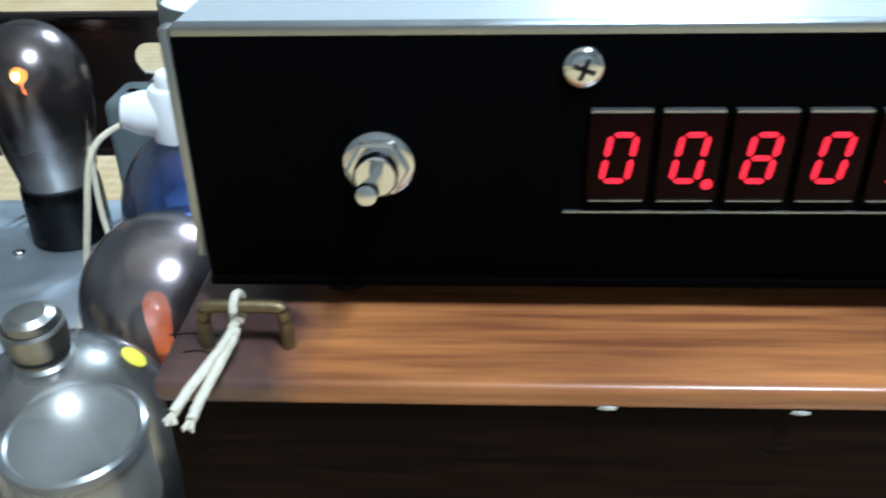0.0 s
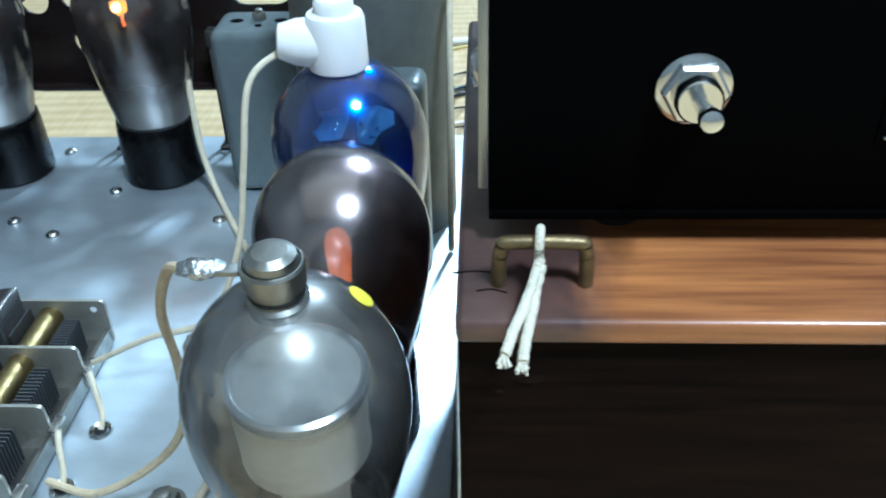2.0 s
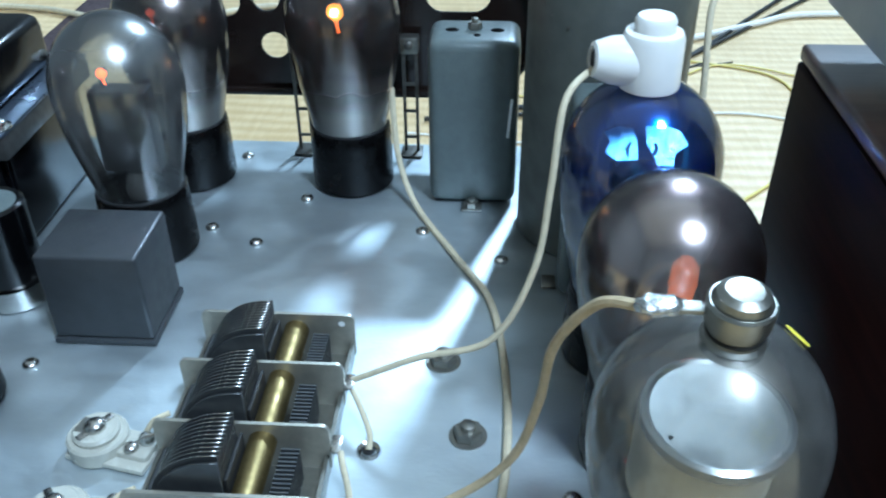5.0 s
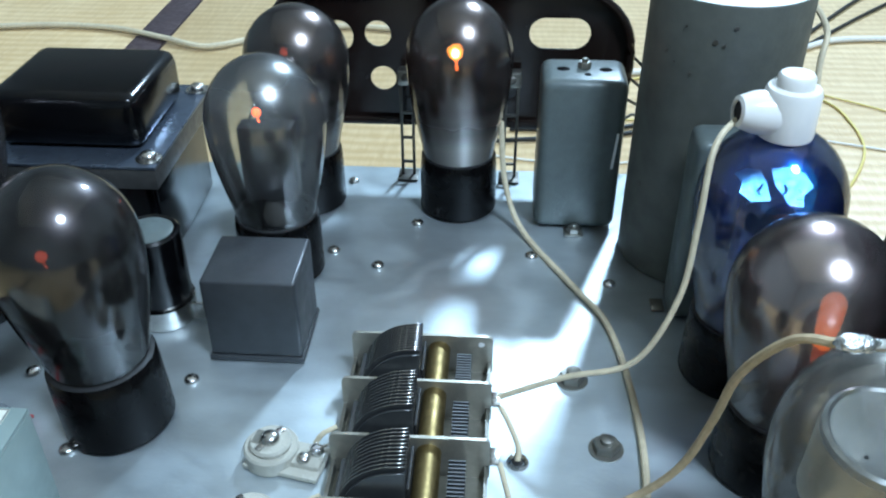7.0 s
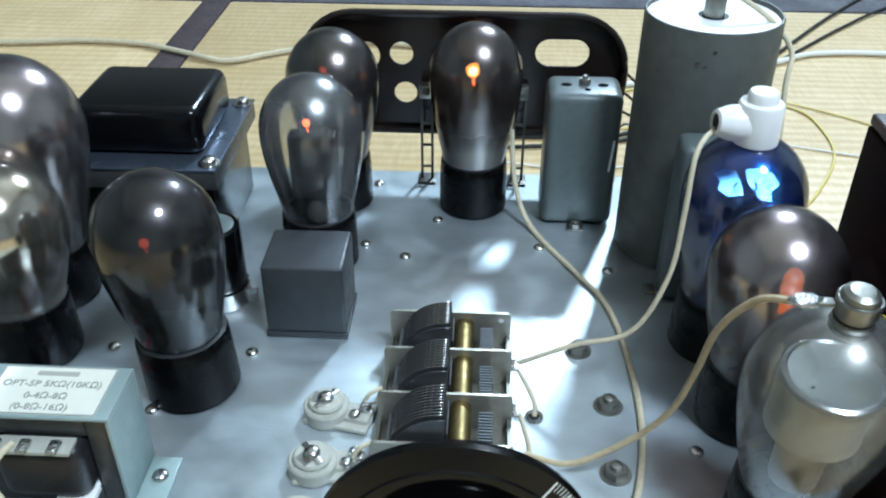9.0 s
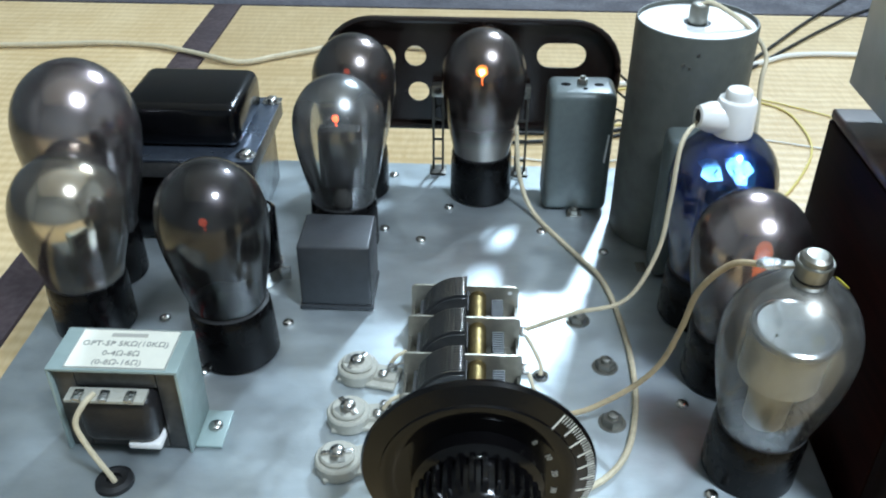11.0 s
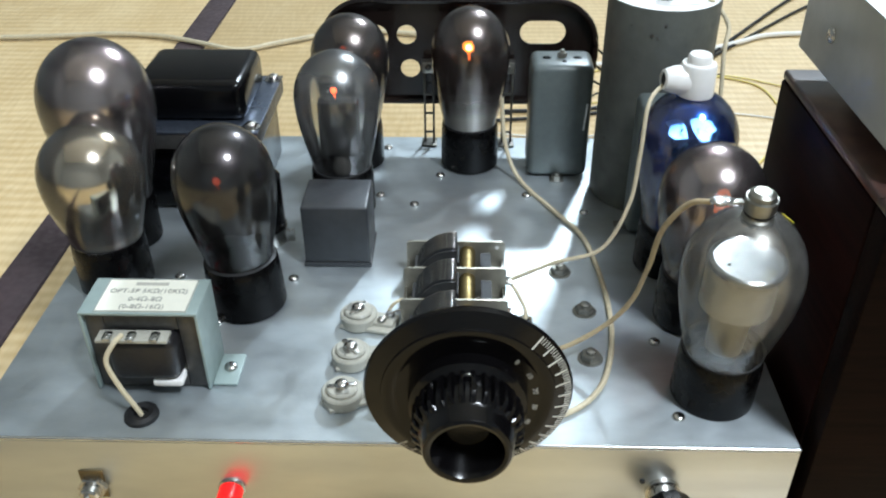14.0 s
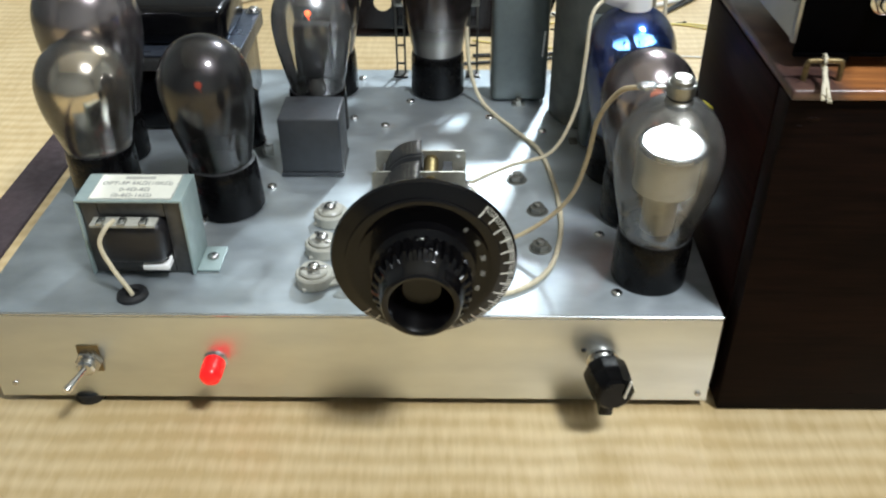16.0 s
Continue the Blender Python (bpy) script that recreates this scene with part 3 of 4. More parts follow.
def tube(x, y, label, glass_mat, film_mat, r=0.0246, base_r=0.0188, base_h=0.030, eq=0.079, top=0.106, lean=(0, 0), inner="plates", glow=None, glow_at=(0, 0, 0.086), neck=0.0172, plate_w=0.0085, band=False):
    t = thing("vacuum_tube", (x, y, TOP), label, "vacuum tube", "tubes on the chassis")
    t.matrix_world = pose(x, y, TOP, lean[0], lean[1], 0)
    part("base", lathe([(0, 0.0004), (base_r - 0.001, 0.0004), (base_r, 0.0015), (base_r * 0.985, base_h * 0.8), (base_r * 0.965, base_h - 0.001), (base_r * 0.93, base_h), (neck * 0.98, base_h)], 44), BAKELITE, t, "black bakelite base")
    part("cement_ring", lathe([(base_r * 0.95, base_h), (neck * 1.02, base_h + 0.0007), (neck * 0.97, base_h + 0.0007)], 40), RUBBER, t)
    env = part("glass_envelope", lathe(bulb_profile(r, neck, base_h - 0.002, eq, top), 56), glass_mat, t, angle=180)
    env.visible_shadow = False
    if film_mat:
        part("getter_film", lathe(bulb_profile(r * 0.975, neck * 0.965, base_h - 0.001, eq - 0.0002, top - 0.0007), 56), film_mat, t, angle=180)
    if band:
        part("bright_neck", lathe([(a * 0.988, z) for a, z in bulb_profile(r, neck, base_h - 0.001, eq, top)[:11]], 56), FILM_BAND, t, "pale band for the light seen through the neck", angle=180)
    if inner == "plates":
        part("anode_plate", box(-plate_w, plate_w, -0.005, 0.005, base_h + 0.008, eq - 0.002, 0.0015), PLATE_GREY, t)
        part("glass_stem", lathe([(0.006, base_h - 0.004), (0.0065, base_h), (0.004, base_h + 0.007), (0, base_h + 0.009)], 20), INNER_STEM, t)
        for wx in (-0.006, 0.006):
            part("support_wire", sweep([(wx * 0.5, 0, base_h), (wx, 0, base_h + 0.02), (wx * 1.2, 0, eq - 0.004), (wx * 0.6, 0, eq + 0.006)], 0.0005, 6, 5), STEEL, t)
    if glow:
        gx, gy, gz = glow_at
        bead = bmesh.new()
        size = 0.0036 if glow is FILAMENT else 0.0018
        bmesh.ops.create_icosphere(bead, subdivisions=3, radius=size)
        for v in bead.verts:
            v.co *= 1 + 0.12 * noise.noise(v.co * 420)
        part("filament", move(bead, pose(gx, gy, gz)), glow, t, "glowing filament tip")
        part("filament_leg", move(sweep([(0.0003, 0, 0), (0.0006, 0, -0.9 * size), (0.0002, 0, -1.6 * size), (0.0008, 0, -2.4 * size)], 0.16 * size, 6, 4), pose(gx, gy, gz)), EMBER if glow is FILAMENT else glow, t, "dull orange filament leg")
        if glow is FILAMENT:
            part("filament_core", move(lathe([(0, -0.6 * size), (0.42 * size, -0.42 * size), (0.6 * size, 0), (0.42 * size, 0.42 * size), (0, 0.6 * size)], 16), pose(gx, gy - 0.6 * size, gz + 0.1 * size)), HOT, t, "white-hot spot")
    return t


t1 = tube(0.1440, 0.0345, "clear glass screen-grid tube with a metal top cap", DUSTY, FILM_NECK, r=0.0250, eq=0.072, top=0.1025, inner="", neck=0.0176)
part("screen_can", lathe([(0.0080, 0.031), (0.0086, 0.0525), (0.0092, 0.0545), (0.0140, 0.0552), (0.0150, 0.0562), (0.0150, 0.0574), (0.0148, 0.0580), (0.0150, 0.0765), (0.0146, 0.078), (0, 0.078)], 40), SCREEN_TAN, t1, "tan metal screen cylinder")
part("mica_top", move(lathe([(0, 0.0782), (0.0140, 0.0782), (0.0157, 0.0776), (0.0157, 0.0800), (0.0146, 0.0806), (0.0138, 0.0800), (0, 0.0800)], 44), pose(0, 0, 0, 0.6, 0.6, 0)), MICA, t1, "silvery white top disc", angle=12)
part("glass_stem", lathe([(0.007, 0.026), (0.007, 0.031), (0.0045, 0.045), (0, 0.048)], 20), INNER_STEM, t1)
part("top_cap", lathe([(0.0062, 0.0990), (0.0064, 0.1014), (0.0056, 0.1022), (0.0056, 0.1052), (0.0063, 0.1056), (0.0065, 0.1100), (0.0061, 0.1106), (0.0058, 0.1106), (0.0056, 0.1098), (0.0050, 0.1122), (0.0035, 0.1132), (0, 0.1135)], 36), DULL_STEEL, t1, "dull plated top cap", angle=28)
part("cap_groove", lathe([(0.0057, 0.1030), (0.0059, 0.1035), (0.0057, 0.1040)], 30), RUBBER, t1)
dot = part("paper_dot", move(lathe([(0, 0.0003), (0.0030, 0.0002), (0.0031, 0)], 20), Matrix.Translation((0.0152, 0.0070, 0.0952)) @ pose(0, 0, 0, 0, 0, 25) @ pose(0, 0, 0, 0, 44, 0)), YELLOW, t1, "yellow paper dot")
part("speck", move(lathe([(0, 0.0001), (0.0005, 0.0001), (0.0005, 0)], 10), Matrix.Translation((-0.0120, -0.0150, 0.0892)) @ pose(0, 0, 0, 0, 0, 231) @ pose(0, 0, 0, 0, 56, 0)), RUBBER, t1, "dark speck on the glass")
t1.matrix_world = pose(0.1440, 0.0345, TOP, 4.6, 0, 0)

t2 = tube(0.1455, 0.0905, "purplish mirrored tube glowing orange inside", GLASS, FILM_PURPLE, eq=0.0725, top=0.0985, glow=None)
part("heater_glow", move(lathe([(0.0024, 0.066), (0.0029, 0.071), (0.0035, 0.077), (0.0033, 0.082), (0.0020, 0.0842), (0, 0.0848)], 24), pose(0.001, -0.0128, -0.0015)), HEATER, t2, "orange glowing heater")
part("heater_tail", move(lathe([(0, 0.043), (0.0007, 0.044), (0.0016, 0.056), (0.0024, 0.066)], 20), pose(0.001, -0.0128, -0.0015)), DULL_HEATER, t2, "dull red heater tail")
part("heater_glow", box(-0.0030, 0.0010, -0.0128, -0.0122, 0.042, 0.0435, 0.0004), HEATER, t2)
t3 = tube(0.1425, 0.1385, "cobalt blue glass tube with a white porcelain cap", BLUE_GLASS, FILM_BLUE, glow=None, inner="plates")
for side, pts in ((-1, [(-0.0018, -0.0118), (-0.0014, -0.0050), (-0.0022, 0.0040), (-0.0085, 0.0050), (-0.0112, 0.0005), (-0.0092, -0.0050), (-0.0104, -0.0100), (-0.0060, -0.0128)]),
                  (1, [(0.0020, -0.0128), (0.0012, -0.0040), (0.0030, 0.0065), (0.0072, 0.0072), (0.0088, 0.0010), (0.0128, -0.0030), (0.0120, -0.0100), (0.0070, -0.0136)])):
    bm = outline_plate(pts, 0.0005)
    part("getter_plate", move(bm, Matrix.Translation((0.0006, -0.0010, 0.0825)) @ pose(0, 0, 0, 3.5, -1 - side, 0) @ pose(0, 0, 0, -90, 0, 0) @ Matrix.Diagonal((1.05, 1, -1.1, 1))), GETTER_PLATE, t3, "shiny horizontal plate inside the bulb", smooth=False)
t3.matrix_world = pose(0.1425, 0.1385, TOP, 2, 0, 0)
t4 = tube(0.0320, 0.2560, "smoky mirrored tube with a bright orange filament", SMOKE, FILM_DARK, glow=FILAMENT, glow_at=(-0.0014, -0.0086, 0.0845), band=True)
t5 = tube(-0.0440, 0.2570, "dark mirrored tube with a faint orange glow", SMOKE, FILM_DARK, eq=0.075, top=0.101, glow=DIM_FILAMENT, glow_at=(-0.002, -0.014, 0.0845), band=True)
t6 = tube(-0.0445, 0.1960, "clear smoky tube showing dark plates inside", GLASS, FILM_CLEAR, eq=0.0745, top=0.1015, glow=DIM_FILAMENT, glow_at=(0.0002, -0.0118, 0.0830), plate_w=0.0115)
t7 = tube(-0.0835, 0.0985, "dark smoked tube with a faint red glow", SMOKE, FILM_SMOKY, base_r=0.0195, eq=0.0755, top=0.1025, lean=(0, -2.6), glow=DIM_FILAMENT, glow_at=(0.001, -0.014, 0.0815))
t8 = tube(-0.1600, 0.1170, "large silver mirrored output tube", GLASS, FILM_SILVER, r=0.0260, base_r=0.0195, eq=0.0665, top=0.0935, neck=0.0185)
t9 = tube(-0.1680, 0.1600, "large silvery brown mirrored rectifier tube", GLASS, FILM_PURPLE, r=0.0300, base_r=0.0195, eq=0.088, top=0.121, neck=0.0185)

# porcelain grid cap on the blue tube
pc = thing("porcelain_cap", (0.1415, 0.1345, 0.1645), "white porcelain grid cap connector", "connector")
part("cap_body", lathe([(0, 0), (0.0088, 0), (0.0090, 0.001), (0.0087, 0.0145), (0.0080, 0.0160), (0.0058, 0.0165), (0.0058, 0.0195), (0.0050, 0.0205), (0, 0.0205)], 36), PORCELAIN, pc)
part("side_spout", move(lathe([(0.0078, 0), (0.0068, 0.009), (0.0050, 0.0140), (0.0036, 0.0145), (0.003, 0.010)], 28), pose(-0.003, 0, 0.0070, 0, -84, 10)), PORCELAIN, pc)
part("wire_bush", move(lathe([(0, 0.0136), (0.0034, 0.0136)], 16), pose(-0.003, 0, 0.0070, 0, -84, 10)), RUBBER, pc)

# solder lug on the first tube's cap
lug = thing("grid_clip", (0.1440, 0.0265, 0.1675), "soldered metal clip on the tube cap", "clip")
part("strap", box(-0.0135, -0.0066, -0.0017, 0.0017, -0.0006, 0.0006, 0.0003), DULL_STEEL, lug)
bm = bmesh.new()
bmesh.ops.create_icosphere(bm, subdivisions=3, radius=1)
for v in bm.verts:
    v.co *= 1 + 0.28 * noise.noise(v.co * 2.3)
part("solder_blob", move(bm, Matrix.Translation((-0.0145, 0, 0.0002)) @ Matrix.Diagonal((0.0048, 0.0026, 0.0020, 1))), SOLDER, lug, "shiny solder blob")


def wire(label, pts, r, mat, name="wire", steps=8, wobble=0.0):
    return tagged(part(name, sweep(pts, r, steps, 8, wobble), mat), label, "wire")


wire("cream cloth-covered grid wire from the porcelain cap", [(0.129, 0.1335, 0.17), (0.1245, 0.132, 0.1695), (0.117, 0.122, 0.164), (0.1142, 0.113, 0.142), (0.1105, 0.106, 0.118), (0.0985, 0.102, 0.094), (0.076, 0.104, 0.084), (0.053, 0.106, 0.071)], 0.00105, WIRE_CREAM)
wire("tan cloth-covered wire soldered to the tube cap", [(0.1295, 0.0267, 0.1675), (0.126, 0.0280, 0.1665), (0.119, 0.035, 0.161), (0.112, 0.042, 0.144), (0.110, 0.048, 0.121), (0.105, 0.052, 0.098), (0.093, 0.055, 0.080), (0.073, 0.055, 0.067), (0.056, 0.060, 0.066)], 0.00120, WIRE_TAN)
wire("cream cloth-covered wire lying on the chassis", [(0.052, 0.252, 0.109), (0.055, 0.243, 0.081), (0.064, 0.229, 0.0628), (0.084, 0.191, 0.0615), (0.098, 0.163, 0.0615), (0.104, 0.121, 0.0615), (0.104, 0.079, 0.0615), (0.098, 0.047, 0.0615), (0.089, 0.029, 0.0615), (0.076, 0.018, 0.0615), (0.060, 0.013, 0.0615), (0.042, 0.014, 0.0615)], 0.00140, WIRE_CREAM)

# ---- output transformer ----
ot = thing("output_transformer", (-0.1140, 0.0310, TOP), "pale blue-green output transformer with a printed label", "transformer")
W = 0.0265
part("top_strap", box(-W, W, 0.0, 0.0265, 0.0435, 0.0450, 0.0005), PALE_BLUE, ot)
for sx in (-W, W - 0.0014):
    part("side_strap", box(sx, sx + 0.0014, 0.0, 0.0265, 0.0005, 0.0433, 0.0004), PALE_BLUE, ot)
for s in (1,):
    part("mounting_tab", box(min(s * W, s * (W + 0.0115)), max(s * W, s * (W + 0.0115)), 0.003, 0.0245, 0.0003, 0.0016, 0.0005), PALE_BLUE, ot)
    part("tab_screw", move(screw_head(0.0032, 0.002), pose(s * (W + 0.006), 0.0145, 0.0016)), STEEL, ot, "steel screw")
for x0, x1, z0, z1 in ((-W + 0.0016, -0.0165, 0.0008, 0.0432), (0.0165, W - 0.0016, 0.0008, 0.0432), (-0.0163, 0.0163, 0.0345, 0.0432), (-0.0163, 0.0163, 0.0008, 0.0095)):
    part("core_limb", box(x0, x1, 0.0022, 0.0243, z0, z1, 0.0004), CORE_DARK, ot, "steel laminations")
part("winding", box(-0.0160, 0.0160, -0.0060, 0.0325, 0.0098, 0.0342, 0.0055, 4), TAPE, ot, "black taped winding")
part("bobbin_flange", box(0.0020, 0.0158, -0.0050, 0.0300, 0.0066, 0.0100, 0.001), PORCELAIN, ot)
part("terminal_strip", box(-0.0185, 0.0135, -0.0068, 0.0010, 0.0335, 0.0352, 0.0004), CERAMIC, ot, "cream terminal strip")
for k in range(3):
    part("terminal", box(-0.0150 + k * 0.0105, -0.0110 + k * 0.0105, -0.0082, -0.0020, 0.0352, 0.0372, 0.0008), SOLDER, ot)
part("label_plate", box(-0.0195, 0.0215, 0.0012, 0.0252, 0.0450, 0.0453), LABEL, ot, "ivory printed label")
for dims in ((-0.0195, 0.0215, 0.0012, 0.0016), (-0.0195, 0.0215, 0.0248, 0.0252), (-0.0195, -0.0191, 0.0016, 0.0248), (0.0211, 0.0215, 0.0016, 0.0248)):
    part("label_border", box(*dims, 0.0453, 0.0455), LABEL_INK, ot)
part("label_writing", box(-0.0065, 0.0085, 0.0205, 0.0226, 0.0453, 0.0455), material("faint_ink", (0.42, 0.41, 0.36), 0.6), ot)
for text, ty, size in (("OPT-5P 5K\u03a9(10K\u03a9)", 0.0160, 0.0042), ("0-4\u03a9-8\u03a9", 0.0100, 0.0042), ("(0-8\u03a9-16\u03a9)", 0.0045, 0.0042)):
    part("label_writing", move(writing(text, size), pose(0.001, ty, 0.0455)), LABEL_INK, ot, smooth=False)
wire("cream output wire running into the rubber grommet", [(-0.1210, 0.0275, 0.0960), (-0.1235, 0.0215, 0.0950), (-0.1265, 0.0180, 0.0880), (-0.1230, 0.0165, 0.0760), (-0.1170, 0.0145, 0.0650), (-0.1150, 0.0140, 0.0605)], 0.0012, WIRE_CREAM)
for k, (sx, sy) in enumerate(((-0.146, 0.094), (-0.134, 0.090), (-0.120, 0.092))):
    wire("grey sleeved lead behind the output transformer", [(sx + 0.006, 0.062, 0.0615), (sx + 0.003, 0.070, 0.066), (sx, sy - 0.012, 0.073), (sx - 0.003, sy - 0.002, 0.070), (sx - 0.004, sy + 0.004, 0.0615)], 0.0024, WIRE_GREY)
    wire("thin red lead behind the output transformer", [(sx + 0.009, 0.064, 0.0612), (sx + 0.008, 0.074, 0.069), (sx + 0.006, sy - 0.004, 0.068), (sx + 0.004, sy + 0.004, 0.0612)], 0.0008, WIRE_RED)

# ---- power transformer ----
pt = thing("power_transformer", (-0.1310, 0.2290, TOP), "black enamelled power transformer", "transformer")
part("lower_body", box(-0.0355, 0.0355, -0.0370, 0.0370, 0.0003, 0.0500, 0.004, 3), BLACK_PAINT, pt)
part("steel_core", box(-0.0435, 0.0395, -0.0415, 0.0415, 0.0440, 0.0535, 0.0006), CORE_DARK, pt, "bare steel laminations")
part("flange", box(-0.0440, 0.0400, -0.0420, 0.0420, 0.0536, 0.0552, 0.0006), BLUED_STEEL, pt, "blued steel clamping flange")
part("end_bell", box(-0.0345, 0.0310, -0.0285, 0.0290, 0.0550, 0.0800, 0.0060, 5), BLACK_PAINT, pt, "glossy black end bell")
for sx in (-0.0390, 0.0352):
    for sy in (-0.0350, 0.0350):
        part("washer", move(lathe([(0, 0), (0.0055, 0), (0.0055, 0.0007), (0, 0.0007)], 24), pose(sx, sy, 0.0552)), STEEL, pt)
        part("bolt", move(screw_head(0.0038, 0.0030), pose(sx, sy, 0.0558)), STEEL, pt, "steel bolt head")

# ---- small cans ----
ec = thing("electrolytic_capacitor", (-0.0870, 0.1600, TOP), "black electrolytic can in a silver clamp", "capacitor")
part("sleeve", lathe([(0, 0.0003), (0.0120, 0.0003), (0.0124, 0.0010), (0.0124, 0.0415), (0.0112, 0.0425), (0.0098, 0.0420)], 40), BLACK_PAINT, ec)
part("top_disc", lathe([(0.0100, 0.0418), (0.0094, 0.0422), (0, 0.0422)], 32), GREY_PAINT, ec, "grey top disc")
part("clamp", lathe([(0.0128, 0.0005), (0.0128, 0.0095), (0.0134, 0.0095), (0.0134, 0.0005)], 40), STEEL, ec, "silver clamp band")
part("clamp_ear", box(0.012, 0.018, -0.004, -0.0025, 0.001, 0.009, 0.0004), STEEL, ec)

gc = thing("grey_filter_can", (-0.0410, 0.1480, TOP), "square mid-grey painted metal can", "metal can")
part("can_body", box(-0.0182, 0.0182, -0.0160, 0.0160, 0.0028, 0.0385, 0.0014, 3), GREY_CAN, gc)
part("base_rim", box(-0.0188, 0.0188, -0.0166, 0.0166, 0.0003, 0.0030, 0.0006), GREY_CAN, gc)

ic = thing("coil_can", (0.0885, 0.2505, TOP), "rounded grey coil can with adjusting slots", "coil can")
bm = box(-0.0192, 0.0192, -0.0145, 0.0145, 0.0004, 0.0765, 0.0045, 4)
part("can_body", bm, GREY_PAINT, ic)
for sx in (-0.0095, 0.0095):
    part("slot", move(lathe([(0, 0.0002), (0.0020, 0.0002), (0.0023, 0)], 18), Matrix.Translation((sx, 0, 0.0765)) @ Matrix.Diagonal((1.3, 1.0, 1, 1))), BLACK_PANEL, ic)
part("adjuster", move(hex_nut(0.0030, 0.0030), pose(0, 0.0015, 0.0765)), DULL_STEEL, ic, "threaded adjuster", angle=25)
part("slot", move(lathe([(0, 0.0002), (0.0014, 0.0002), (0.0016, 0)], 14), pose(0.001, -0.0060, 0.0765)), BLACK_PANEL, ic)
part("foot_tab", box(-0.0045, 0.0045, -0.0215, -0.0140, 0.0003, 0.0014, 0.0004), DULL_STEEL, ic)
part("tab_nut", move(hex_nut(0.0034, 0.0026), pose(0, -0.0180, 0.0014)), DULL_STEEL, ic, angle=25)
part("scratch", move(box(-0.0006, 0.0006, -0.0002, 0.0002, 0, 0.018), pose(0.0150, -0.01455, 0.034, 0, 4, 0)), OFF_WHITE, ic, "pale scratch in the paint")

tc = thing("tall_coil_shield", (0.1405, 0.2225, TOP), "tall grey-green painted shield can", "shield can")
part("shield", lathe([(0.0312, 0.0003), (0.0317, 0.0010), (0.0313, 0.1250), (0.0308, 0.1260), (0.0301, 0.1260), (0.0299, 0.1236)], 64), TALL_GREY, tc)
part("top_disc", lathe([(0.0301, 0.1238), (0, 0.1238)], 48), OFF_WHITE, tc, "white disc set into the top")
part("cap_hole", move(lathe([(0, 0.1240), (0.0070, 0.1240)], 28), pose(0, 0, 0)), RUBBER, tc)
part("cap", lathe([(0.0048, 0.1150), (0.0048, 0.1310), (0.0045, 0.1332), (0.0035, 0.1340), (0, 0.1340)], 28), DULL_STEEL, tc, "metal tube cap")
for a, z, r in ((214, 0.092, 0.0010), (222, 0.089, 0.0006), (250, 0.100, 0.0011), (256, 0.099, 0.0007), (205, 0.030, 0.0014), (236, 0.086, 0.0007), (262, 0.106, 0.0009), (228, 0.104, 0.0006)):
    part("paint_chip", move(lathe([(0, 0.0002), (r, 0.0001), (r, 0)], 9), Matrix.Translation((0.0315 * math.cos(radians(a)), 0.0315 * math.sin(radians(a)), z + 0.012)) @ pose(0, 0, 0, 0, 90, a)), UPRIGHT, tc, "dark chip in the paint")
wire("cream lead from the shielded tube's cap", [(0.1405, 0.2225, 0.193), (0.147, 0.221, 0.1945), (0.164, 0.215, 0.185), (0.174, 0.208, 0.173), (0.172, 0.2, 0.16), (0.172, 0.19, 0.125), (0.171, 0.188, 0.061)], 0.00125, WIRE_CREAM)
rc = thing("coil_can", (0.1440, 0.1775, TOP), "rounded grey coil can behind the blue tube", "coil can")
part("can_body", box(-0.0200, 0.0200, -0.0095, 0.0095, 0.0004, 0.0830, 0.0040, 4), GREY_PAINT, rc)
part("foot_tab", box(-0.0260, -0.0205, -0.0040, 0.0040, 0.0003, 0.0014, 0.0004), DULL_STEEL, rc)

# ---- pressed plate at the back ----
bp_ = thing("pressed_plate", (0, 0.2945, 0), "dark brown pressed oval frame with cut-out holes", "mounting frame")
ho = [ring(-0.0105, 0.1345, 0.0066, 0.0068), ring(-0.0085, 0.1110, 0.0066, 0.0066), ring(-0.0300, 0.1330, 0.0072, 0.0080), rounded(0.0645, 0.0945, 0.1285, 0.1445, 0.0079)]
part("frame_sheet", outline_plate(rounded(-0.0660, 0.1140, 0.0890, 0.1580, 0.0300), 0.0014, ho), BROWN_BAKELITE, bp_)
rim = rounded(-0.0665, 0.1145, 0.0885, 0.1585, 0.0305)
part("rolled_rim", sweep([(x, -0.003, z) for x, z in [*rim, rim[0]]], 0.0022, 8, 1, smooth_path=False), BROWN_BAKELITE, bp_)
for sx in (0.0030, 0.0560):
    part("upright", box(sx - 0.0025, sx - 0.0010, -0.0110, -0.0095, TOP, 0.112, 0.0003), UPRIGHT, bp_)
    part("upright", box(sx + 0.0035, sx + 0.0050, -0.0110, -0.0095, TOP, 0.112, 0.0003), UPRIGHT, bp_)
    for k in range(3):
        part("cross_strip", box(sx - 0.0025, sx + 0.0050, -0.0112, -0.0100, 0.068 + k * 0.014, 0.0695 + k * 0.014, 0.0003), UPRIGHT, bp_)
    part("lug", box(sx - 0.0030, sx + 0.0055, -0.0120, -0.0050, 0.112, 0.1200, 0.0008), DULL_STEEL, bp_)
    part("lug_screw", move(screw_head(0.0022, 0.0016), pose(sx + 0.001, -0.0120, 0.1165, 90, 0, 0)), UPRIGHT, bp_)
    part("foot", box(sx - 0.0040, sx + 0.0065, -0.0170, -0.0050, TOP + 0.0002, TOP + 0.0012, 0.0003), UPRIGHT, bp_)

